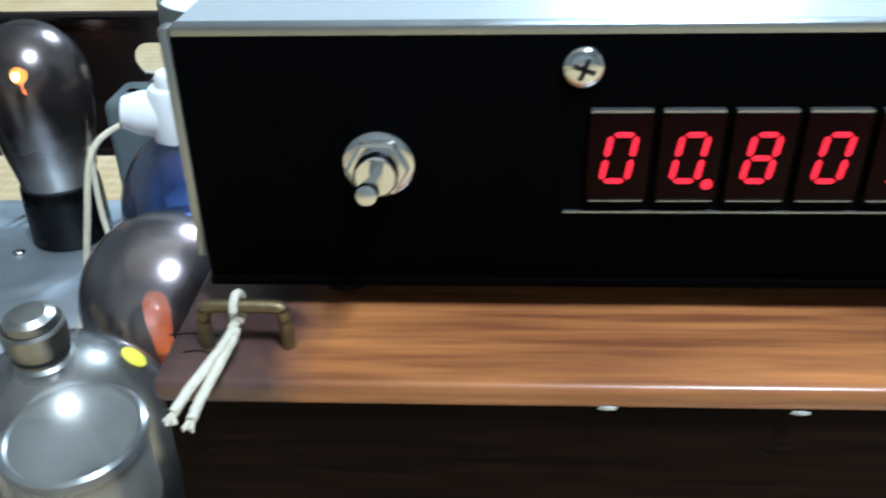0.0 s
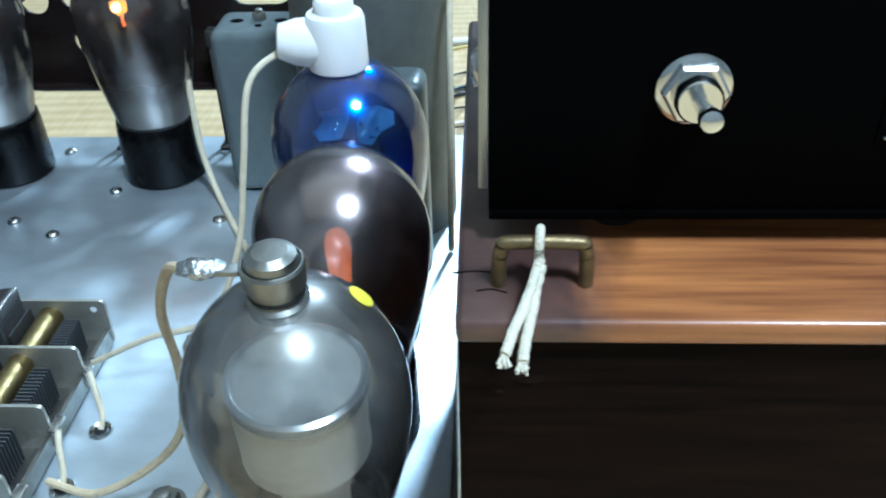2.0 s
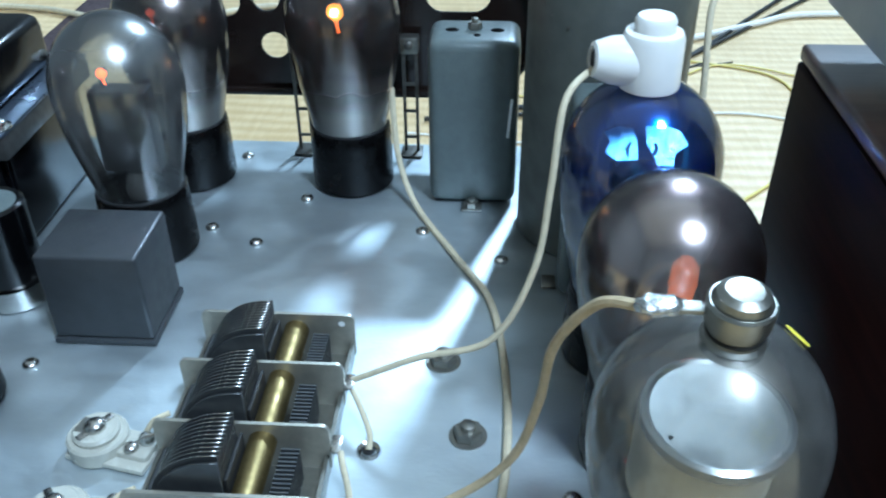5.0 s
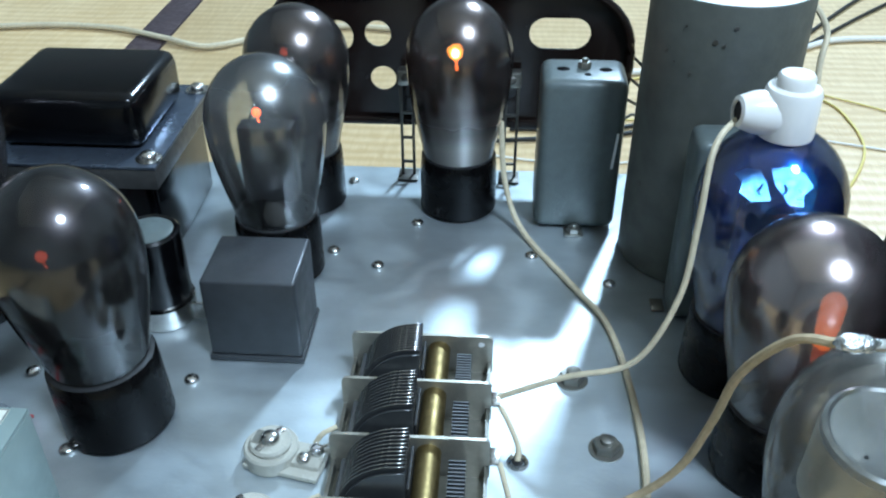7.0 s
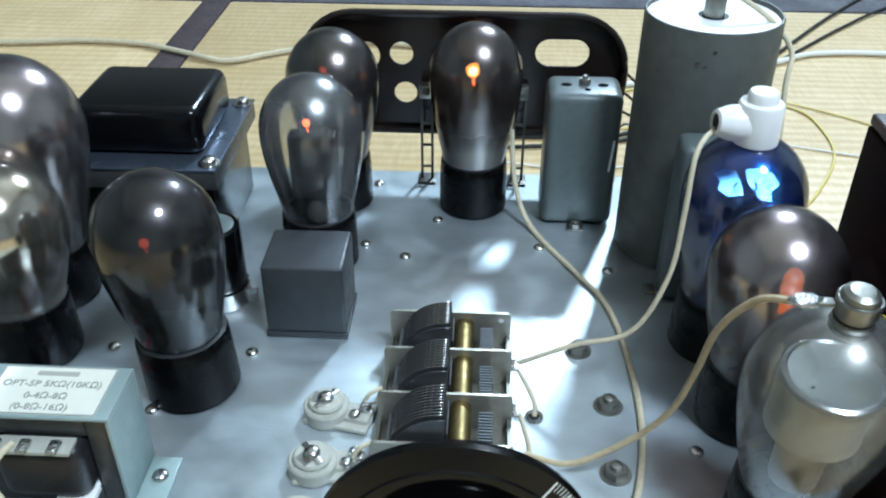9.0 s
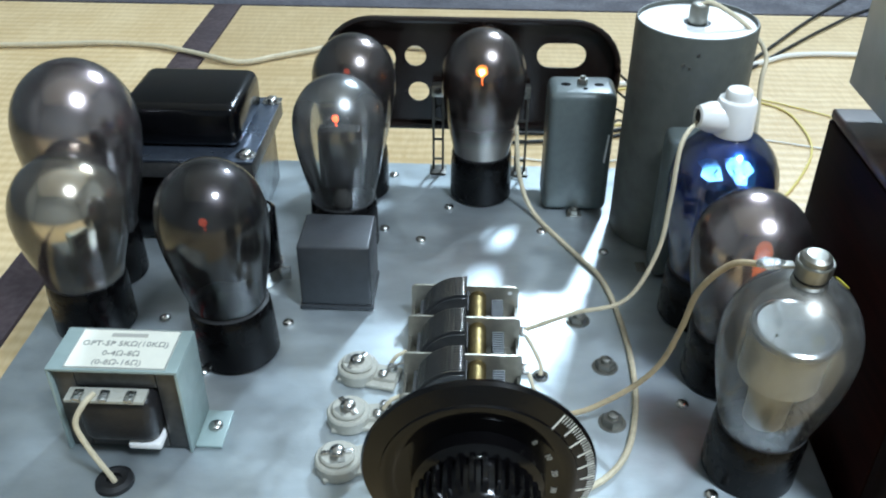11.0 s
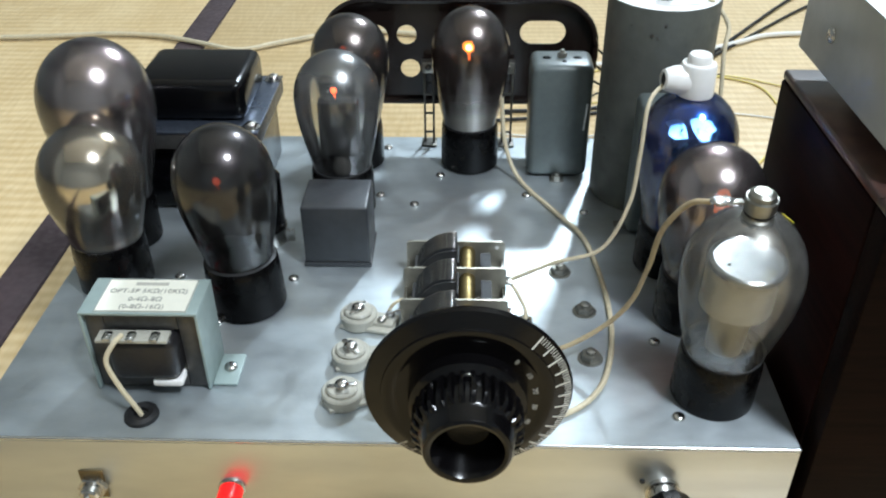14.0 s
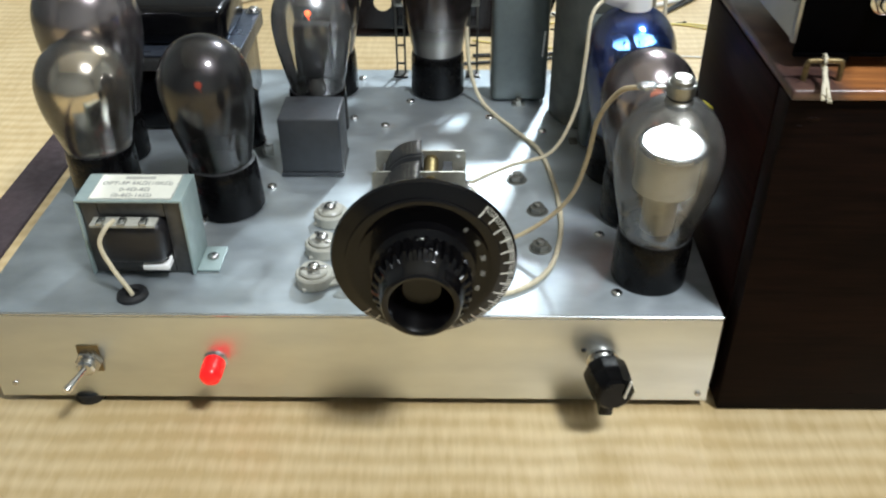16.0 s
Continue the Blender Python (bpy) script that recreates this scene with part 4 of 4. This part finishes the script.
# ---- trimmers ----
for k, (sx, sy) in enumerate(((-0.0240, 0.0830), (-0.0245, 0.0530), (-0.0255, 0.0260))):
    tr_ = thing("trimmer_capacitor", (sx, sy, TOP), "round ivory ceramic trimmer capacitor", "trimmer", "trimmers beside the tuning capacitor", turn=(-12, 8, 20)[k])
    part("base_plate", box(-0.0080, 0.0195, -0.0078, 0.0078, 0.0002, 0.0026, 0.0010), CERAMIC, tr_, "translucent ivory base plate")
    part("ceramic_body", lathe([(0, 0.0003), (0.0090, 0.0003), (0.0095, 0.0008), (0.0095, 0.0060), (0.0088, 0.0068), (0.0, 0.0068)], 36), CERAMIC, tr_)
    part("rotor_disc", lathe([(0, 0.0068), (0.0072, 0.0068), (0.0074, 0.0082), (0.0066, 0.0090), (0, 0.0090)], 32), CERAMIC, tr_)
    part("silvered_sector", move(box(-0.0058, 0.0, -0.0030, 0.0030, 0.0090, 0.0093, 0.0), pose(0, 0, 0, 0, 0, 40 * k)), DULL_STEEL, tr_)
    part("screw", move(screw_head(0.0034, 0.0026), pose(0, 0, 0.0090)), STEEL, tr_)
    part("spring_clip", move(box(-0.0065, 0.0065, -0.0012, 0.0012, 0.0091, 0.0097, 0.0003), pose(0, 0, 0, 0, 0, 70 + 50 * k)), STEEL, tr_)
    part("base_ear", box(0.0075, 0.0190, -0.0042, 0.0042, 0.0003, 0.0046, 0.0015), CERAMIC, tr_)
    part("ear_screw", move(screw_head(0.0024, 0.0018), pose(0.0125, -0.0015, 0.0046)), STEEL, tr_)
    bm = bmesh.new()
    bmesh.ops.create_icosphere(bm, subdivisions=2, radius=0.0026)
    part("solder_tag", move(bm, pose(0.0160, 0.0022, 0.0060)), SOLDER, tr_)
    wire("short cream lead from a trimmer", [(sx + 0.0150, sy + 0.002, 0.066), (sx + 0.0180, sy + 0.003, 0.070), (sx + 0.0225, sy + 0.005, 0.0715)], 0.0009, WIRE_CREAM)
    wire("short bare lead from a trimmer", [(sx + 0.0130, sy - 0.003, 0.066), (sx + 0.0180, sy - 0.002, 0.0685), (sx + 0.0225, sy, 0.0690)], 0.0005, STEEL)

# ---- tuning capacitor ----
vc = thing("tuning_capacitor", (0.0245, 0, TOP), "three-gang air tuning capacitor with brass shaft", "tuning capacitor")
FR = [0.1290, 0.1040, 0.0770, 0.0500]
for y in FR:
    part("frame_plate", move(outline_plate(rounded(-0.0265, 0.0268, 0.0015, 0.0200, 0.0022, 4), 0.0012), pose(0, y, 0)), CAP_FRAME, vc)
part("frame_rail", box(-0.0262, -0.0250, 0.0500, 0.1290, 0.0015, 0.0080), DULL_STEEL, vc)
part("frame_rail", box(0.0250, 0.0262, 0.0500, 0.1290, 0.0015, 0.0080), DULL_STEEL, vc)
part("base_pan", box(-0.0250, 0.0250, 0.0500, 0.1290, 0.0012, 0.0024), DULL_STEEL, vc)
part("shaft", move(lathe([(0, 0), (0.0043, 0), (0.0043, 0.080), (0, 0.080)], 28), pose(0.0065, 0.1285, 0.0130, 90, 0, 0)), BRASS, vc, "brass shaft")


def vane(r=0.0195, thick=0.0005):
    """Quarter-moon rotor vane in xz: flat edge to the right, curved to the left."""
    pts = [(0.0020, -0.004), (0.0020, r)]
    for i in range(13):
        a = radians(92 + 78 * i / 12)
        pts.append((r * math.cos(a), r * math.sin(a) * 0.98))
    pts.append((-r * 0.95, -0.004))
    bm = outline_plate(pts, thick)
    bm.normal_update()
    # Rim faces take the second, brighter metal to draw the edges as lit.
    for f in bm.faces:
        f.material_index = 0 if abs(f.normal.y) > 0.5 else 1
    return bm


vane_mesh = None
for g in range(3):
    y0, y1 = FR[g + 1] + 0.0050, FR[g] - 0.0040
    for k in range(11):
        y = y0 + (y1 - y0 - 0.002) * k / 10
        if vane_mesh is None:
            v = part("rotor_vane", vane(), VANE, vc, smooth=False)
            vane_mesh = v.data
            vane_mesh.materials.append(STEEL)
        else:
            v = new("rotor_vane", vane_mesh)
            v.parent = vc
        v.location = (-0.0010, y, 0.0105)
    part("stator_block", box(-0.0215, -0.0050, y0, y1 - 0.002, 0.0030, 0.0150, 0.0006), VANE, vc)
    for k in range(11):
        y = y0 + (y1 - y0 - 0.002) * k / 10
        part("stator_vane", box(0.0135, 0.0190, y - 0.0003, y + 0.0003, 0.0030, 0.0160), VANE, vc, smooth=False)
    part("vane_comb", box(0.0012, 0.0022, y0, y1, 0.0080, 0.0200, 0.0002), PLATE_GREY, vc)
    part("rotor_end", move(vane(0.0180, 0.0009), pose(-0.0010, y0 - 0.0014, 0.0105)), VANE, vc, smooth=False)
    part("trimmer_tag", box(0.0268, 0.0300, FR[g + 1] - 0.003, FR[g + 1] + 0.004, 0.0110, 0.0122, 0.0003), STEEL, vc)
part("hole", move(lathe([(0, 0.0002), (0.0012, 0.0002)], 12), pose(0.0225, 0.1284, 0.0165, 90, 0, 0)), OFF_WHITE, vc)
wire("short cream lead from the tuning capacitor to an eyelet", [(0.0545, 0.1010, 0.0715), (0.0575, 0.0960, 0.0690), (0.0610, 0.0900, 0.0640), (0.0610, 0.0862, 0.0605)], 0.0010, WIRE_CREAM)
wire("short cream lead from the tuning capacitor to an eyelet", [(0.0545, 0.0750, 0.0715), (0.0560, 0.0705, 0.0690), (0.0580, 0.0655, 0.0640), (0.0580, 0.0622, 0.0605)], 0.0010, WIRE_CREAM)

# ---- dial ----
DC = (0.0315, -0.0060, 0.0980)
dial = thing("tuning_dial", DC, "black bakelite tuning dial with white scale marks", "dial")
face = pose(0, 0, 0, 90, 0, 0)
part("dial_disc", move(lathe([(0, -0.004), (0.0340, -0.004), (0.0415, -0.001), (0.0422, 0.0008), (0.0415, 0.0022), (0.0352, 0.0046), (0.0350, 0.0056), (0.0340, 0.0060), (0.0310, 0.0062), (0.0300, 0.0058), (0.0290, 0.0056), (0, 0.0056)], 96), face), DIAL_BAKELITE, dial)
part("hub", move(lathe([(0, 0.0056), (0.0238, 0.0056), (0.0234, 0.0110), (0.0205, 0.0135), (0.0180, 0.0140), (0, 0.0140)], 64), face), DIAL_BAKELITE, dial)
flutes = bmesh.new()
prof = []
N = 240
for zz, rr, amp in ((0.0140, 0.0185, 0.0), (0.0145, 0.0210, 0.0010), (0.0240, 0.0208, 0.0010), (0.0258, 0.0200, 0.0006), (0.0272, 0.0186, 0), (0.0285, 0.0178, 0), (0.0330, 0.0174, 0), (0.0346, 0.0166, 0), (0.0352, 0.0154, 0), (0.0347, 0.0140, 0), (0.0325, 0.0128, 0), (0.0270, 0.0112, 0), (0.0225, 0.0084, 0), (0.0222, 0.0040, 0)):
    prof.append([flutes.verts.new(((rr + amp * math.copysign(1, math.cos(30 * 2 * math.pi * i / N))) * math.cos(2 * math.pi * i / N), (rr + amp * math.copysign(1, math.cos(30 * 2 * math.pi * i / N))) * math.sin(2 * math.pi * i / N), zz)) for i in range(N)])
for a, b in zip(prof, prof[1:]):
    for i in range(N):
        flutes.faces.new((a[i], a[(i + 1) % N], b[(i + 1) % N], b[i]))
flutes.faces.new(prof[-1])
part("fluted_knob", move(flutes, face), DIAL_BAKELITE, dial, "fluted knob with a dished end", angle=30)
part("set_screw", move(screw_head(0.0016, 0.0010), pose(0, -0.0125, 0.0195)), DULL_STEEL, dial)
slope = math.degrees(math.atan2(0.0040, 0.0105))
for k in range(101):
    a = 46 - k * 1.8
    major, mid = k % 10 == 0, k % 5 == 0
    ln = 0.0085 if major else (0.0055 if mid else 0.0028)
    half = 0.00028 if mid else 0.00009
    rad = 0.0414 - ln / 2
    hgt = 0.0062 - (rad - 0.0310) * 0.0040 / 0.0105 + 0.00022
    m = pose(0, 0, 0, 0, -a, 0) @ Matrix.Translation((rad, -hgt, 0)) @ pose(0, 0, 0, 0, 0, slope)
    part("scale_mark", move(box(-ln / 2, ln / 2, -0.0001, 0.0001, -half, half), m), MARK, dial, smooth=False)
for k, num in enumerate(("0", "10", "20", "30", "40", "50", "60", "70", "80", "90", "100")):
    a = radians(46 - k * 18)
    m = Matrix.Translation((0.0270 * math.cos(a), -0.0059, 0.0270 * math.sin(a))) @ pose(0, 0, 0, 90, 0, 0) @ pose(0, 0, 0, 0, 0, math.degrees(a) - 90)
    part("scale_number", move(writing(num, 0.0031), m), FADED_MARK, dial, smooth=False)

# ---- wooden box ----
wb = thing("wooden_box", (0, 0, 0), "old dark-stained wooden box with a worn varnished top", "wooden box")
BX, BF, BB, BT = 0.1800, -0.0035, 0.1290, 0.1800
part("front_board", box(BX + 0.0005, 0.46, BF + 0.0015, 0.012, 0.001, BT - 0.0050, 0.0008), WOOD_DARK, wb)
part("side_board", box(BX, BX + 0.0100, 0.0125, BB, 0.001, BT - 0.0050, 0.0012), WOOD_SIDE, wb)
part("back_board", box(BX + 0.0105, 0.46, BB - 0.010, BB, 0.001, BT - 0.0050), WOOD_DARK, wb)
part("side_board", box(0.450, 0.460, 0.0125, BB - 0.0105, 0.001, BT - 0.0050), WOOD_SIDE, wb)
part("top_board", box(BX + 0.0002, 0.463, BF - 0.001, BB, BT - 0.0048, BT, 0.0014, 3), WOOD_TOP, wb, "orange-brown varnished top, greyed by wear and painted shade at the corner")
for cx, cy, cl in ((0.184, 0.0085, 0.009), (0.186, 0.0035, 0.005)):
    part("crack", sweep([(cx - cl / 2, cy, BT), (cx, cy + 0.0005, BT), (cx + cl / 2, cy - 0.0004, BT)], 0.00018, 5, 4), WOOD_DARK, wb, "dark crack along the grain")
for x, z, s in ((0.285, 0.166, 1.0), (0.192, 0.166, 0.8), (0.187, 0.163, 0.4), (0.2465, 0.0120, 0.5)):
    bm = bmesh.new()
    bmesh.ops.create_icosphere(bm, subdivisions=2, radius=1)
    for v in bm.verts:
        v.co *= 1 + 0.35 * noise.noise(v.co * 1.9 + Vector((x * 90, 0, 0)))
    part("knot", move(bm, Matrix.Translation((x, BF + 0.0016, z)) @ Matrix.Diagonal((0.0040 * s, 0.0006, 0.0014 * s, 1))), WOOD_DARK, wb, "dark dent in the wood")
for x, z in ((0.255, 0.1755), (0.286, 0.1750)):
    bm = bmesh.new()
    bmesh.ops.create_icosphere(bm, subdivisions=1, radius=1)
    part("worn_chip", move(bm, Matrix.Translation((x, BF - 0.0008, z)) @ Matrix.Diagonal((0.0018, 0.0004, 0.0005, 1))), CERAMIC, wb, "pale chip")
# staple
SY, SH = 0.0055, BT + 0.0082
st = part("staple", sweep([(0.1872, SY, BT - 0.002), (0.1872, SY, BT + 0.0040), (0.1876, SY, SH - 0.0010), (0.1890, SY, SH), (0.1995, SY, SH), (0.2009, SY, SH - 0.0010), (0.2013, SY, BT + 0.0040), (0.2013, SY, BT - 0.002)], 0.00125, 10, 6), OLD_BRASS, wb, "tarnished brass staple")
cord = thing("cotton_string", (0, 0, 0), "frayed cotton string tied to the brass staple", "string")
part("knot_loop", move(sweep([(0.0021 * math.cos(a), 0, 0.0026 * math.sin(a)) for a in [i * math.pi / 6 for i in range(13)]], 0.00075, 8, 3), pose(0.1936, 0.0052, SH, 0, 0, 84)), STRING, cord)
part("strand", sweep([(0.1936, 0.0026, BT + 0.0070), (0.1928, 0.0008, BT + 0.0054), (0.1912, -0.0050, BT + 0.0046), (0.1890, -0.0110, BT + 0.0034), (0.1878, -0.0148, BT + 0.0024)], 0.00085, 8, 8, 0.00008), STRING, cord)
part("strand", sweep([(0.1938, 0.0022, BT + 0.0062), (0.1932, 0.0002, BT + 0.0046), (0.1922, -0.0054, BT + 0.0036), (0.1910, -0.0112, BT + 0.0022), (0.1904, -0.0150, BT + 0.0012)], 0.00085, 8, 8, 0.00008), STRING, cord)
for bx, bz in ((0.1877, 0.0023), (0.1903, 0.0011)):
    bm = None
    for k in range(11):
        dx, dz = random.uniform(-0.0010, 0.0010), random.uniform(-0.0006, 0.0006)
        bm = joined(bm, sweep([(bx, -0.0142, BT + bz), (bx + dx * 0.6, -0.0156, BT + bz + dz * 0.6 - 0.0002), (bx + dx, -0.0168 + random.uniform(0, 0.0006), BT + bz + dz - 0.0006)], 0.00022, 5, 3))
    tagged(part("frayed_end", bm, STRING, cord), "loose frayed cotton fibres", kind="stuff")

# ---- frequency counter ----
fc = thing("frequency_counter", (0, 0, 0), "grey metal frequency counter with black front panel", "frequency counter")
CX, CF, CB, CZ0, CZ1 = 0.1850, 0.0150, 0.1250, 0.1880, 0.2325
fc.matrix_world = Matrix.Translation((0.215, 0.0180, 0.2090)) @ Matrix.Scale(1.020, 4) @ Matrix.Translation((-0.215, -0.0150, -0.2103))
part("case", box(CX, 0.3750, CF + 0.0015, CB, CZ0 + 0.0045, CZ1, 0.0010), CASE_WHITE, fc)
part("front_lip", box(CX - 0.0006, CX + 0.0010, CF - 0.0004, CF + 0.0030, CZ0 + 0.0045, CZ1 + 0.0004, 0.0003), CASE_EDGE, fc, "bare metal lip")
part("front_lip", box(CX + 0.0012, 0.3750, CF - 0.0004, CF + 0.0030, CZ1 - 0.0010, CZ1 + 0.0006, 0.0003), CASE_EDGE, fc)
part("front_panel", box(CX + 0.0011, 0.3740, CF - 0.0003, CF + 0.0014, CZ0 - 0.0010, CZ1 - 0.0012, 0.0002), BLACK_PANEL, fc, "matt black front panel")
part("panel_fold", box(CX + 0.0011, 0.3740, CF - 0.0012, CF - 0.0002, CZ0 - 0.0010, CZ0 + 0.0006, 0.0003), BLACK_PANEL, fc)
for fx in (0.2085, 0.3500):
    for fy in (0.0245, 0.1000):
        part("foot", move(lathe([(0, 0), (0.0046, 0), (0.0052, 0.0112), (0, 0.0112)], 20), pose(fx, fy, 0.18187)), RUBBER, fc, "black rubber foot")
for sy in (0.0225, 0.0900):
    part("case_screw", move(screw_head(0.0034, 0.0018), pose(CX, sy, 0.2105, 0, -90, 0)), STEEL, fc, "round-head steel screw")
scr = part("panel_screw", move(screw_head(0.0034, 0.0016), pose(0.2495, CF - 0.0003, 0.2265, 90, 0, 0)), CHROME, fc, "chrome cross-head screw")
for a in (0, 90):
    part("cross_slot", move(box(-0.0018, 0.0018, -0.0004, 0.0004, -0.0003, 0.0001), pose(0.2495, CF - 0.0019, 0.2265, 90, a + 20, 0)), RUBBER, scr)
tg = part("toggle", move(lathe([(0, 0), (0.0058, 0), (0.0058, 0.0006), (0.0052, 0.0010), (0.0036, 0.0010), (0.0036, 0.0050), (0.0032, 0.0056), (0, 0.0056)], 36), pose(0.2172, CF - 0.0003, 0.2103, 90, 0, 0)), CHROME, fc, "chrome toggle switch")
part("nut", move(hex_nut(0.0052, 0.0020), pose(0.2172, CF - 0.0013, 0.2103, 90, 0, 0)), CHROME, tg, angle=25)
part("lever", move(lathe([(0.0011, 0), (0.0012, 0.0045), (0.0018, 0.0080), (0.0016, 0.0092), (0, 0.0096)], 18), pose(0.2172, CF - 0.0055, 0.2103, 82, 0, -2)), CHROME, tg)
part("display_window", box(0.2465, 0.3420, CF - 0.0006, CF - 0.0001, 0.2005, 0.2225), BLACK_PANEL, fc)

SEG = {"a": (0, 1), "b": (1, 0.5), "c": (1, -0.5), "d": (0, -1), "e": (-1, -0.5), "f": (-1, 0.5), "g": (0, 0)}
LIT = {"0": "abcdef", "8": "abcdefg", "5": "acdfg"}
for k, ch in enumerate("00805"):
    x = 0.2558 + k * 0.01115
    dg = part("digit_module", box(x - 0.0049, x + 0.0049, CF - 0.0018, CF - 0.0005, 0.2045, 0.2196, 0.0003), RED_FILTER, fc, "dark red digit module")
    for s, (u, v) in SEG.items():
        if s not in LIT[ch]:
            continue
        cx, cz = u * 0.0020, v * 0.0040
        cx += cz * 0.14
        if v in (0, 1, -1):
            bm = outline_plate([(-0.0016, 0), (-0.0011, 0.00042), (0.0011, 0.00042), (0.0016, 0), (0.0011, -0.00042), (-0.0011, -0.00042)], 0.0002)
        else:
            bm = move(outline_plate([(0, -0.0018), (0.00046, -0.0013), (0.00046, 0.0013), (0, 0.0018), (-0.00046, 0.0013), (-0.00046, -0.0013)], 0.0002), pose(0, 0, 0, 0, 8, 0))
        part("segment", move(bm, pose(x + cx, CF - 0.0020, 0.2120 + cz)), RED_LIT, dg, "lit red segment", smooth=False)
    if k == 1:
        part("decimal_point", move(lathe([(0, 0.0002), (0.0009, 0.0002), (0.0009, 0)], 14), pose(x + 0.0032, CF - 0.0019, 0.2074, 90, 0, 0)), RED_LIT, dg, smooth=False)
    part("module_edge", box(x - 0.0044, x + 0.0044, CF - 0.0019, CF - 0.0006, 0.2042, 0.2044), CASE_EDGE, dg)
    part("module_edge", box(x - 0.0047, x + 0.0047, CF - 0.0019, CF - 0.0006, 0.2196, 0.2200), CASE_EDGE, dg)
part("window_edge", box(0.2475, 0.3410, CF - 0.0012, CF - 0.0006, 0.2017, 0.2020), CASE_EDGE, fc)

# ---- cords on the mats ----
wire("cream mains cord lying on the mat", [(-0.75, 0.60, 0.0032), (-0.60, 0.628, 0.0032), (-0.442, 0.637, 0.0032), (-0.361, 0.647, 0.0032), (-0.302, 0.641, 0.0032), (-0.250, 0.618, 0.0040), (-0.208, 0.602, 0.0032), (-0.174, 0.620, 0.0032), (-0.149, 0.634, 0.0032), (-0.09, 0.66, 0.0032), (0.02, 0.64, 0.0032)], 0.0028, WIRE_CREAM, "cord")
wire("white cord lying on the mat", [(-0.02, 0.62, 0.0028), (0.10, 0.57, 0.0028), (0.22, 0.58, 0.0028), (0.312, 0.629, 0.0028), (0.354, 0.653, 0.0028), (0.424, 0.657, 0.0028), (0.56, 0.64, 0.0028)], 0.0026, WIRE_WHITE, "cord")
wire("black cord running across the border", [(0.06, 0.46, 0.0020), (0.15, 0.47, 0.0020), (0.24, 0.55, 0.0020), (0.323, 0.658, 0.0020), (0.386, 0.742, 0.0022), (0.434, 0.80, 0.0030), (0.52, 0.90, 0.0022)], 0.0018, WIRE_BLACK, "cord")
wire("black cord running across the border", [(0.05, 0.44, 0.0020), (0.16, 0.465, 0.0020), (0.25, 0.56, 0.0020), (0.345, 0.665, 0.0020), (0.410, 0.735, 0.0022), (0.480, 0.80, 0.0030), (0.60, 0.88, 0.0022)], 0.0016, WIRE_BLACK, "cord")
wire("thin yellow wire coiled on the mat", [(0.10, 0.52, 0.0012), (0.18, 0.565, 0.0012), (0.25, 0.55, 0.0012), (0.302, 0.527, 0.0012), (0.313, 0.484, 0.0012), (0.306, 0.435, 0.0012), (0.271, 0.373, 0.0012), (0.24, 0.34, 0.0012)], 0.0010, WIRE_YELLOW)
wire("thin yellow wire coiled on the mat", [(0.06, 0.50, 0.0012), (0.13, 0.48, 0.0012), (0.21, 0.50, 0.0012), (0.27, 0.545, 0.0012), (0.33, 0.52, 0.0012), (0.40, 0.46, 0.0012)], 0.0008, WIRE_YELLOW)
wire("thin white aerial wire on the mat", [(0.04, 0.42, 0.0012), (0.12, 0.41, 0.0012), (0.20, 0.44, 0.0012), (0.26, 0.46, 0.0012), (0.34, 0.44, 0.0012), (0.46, 0.42, 0.0012)], 0.0008, WIRE_WHITE)
for k in range(4):
    wire("thin black lead behind the chassis", [(0.115, 0.297, 0.090 + 0.012 * k), (0.130 + 0.01 * k, 0.33, 0.075), (0.17, 0.42 + 0.03 * k, 0.0012), (0.22 + 0.02 * k, 0.55, 0.0012)], 0.0008, WIRE_BLACK)
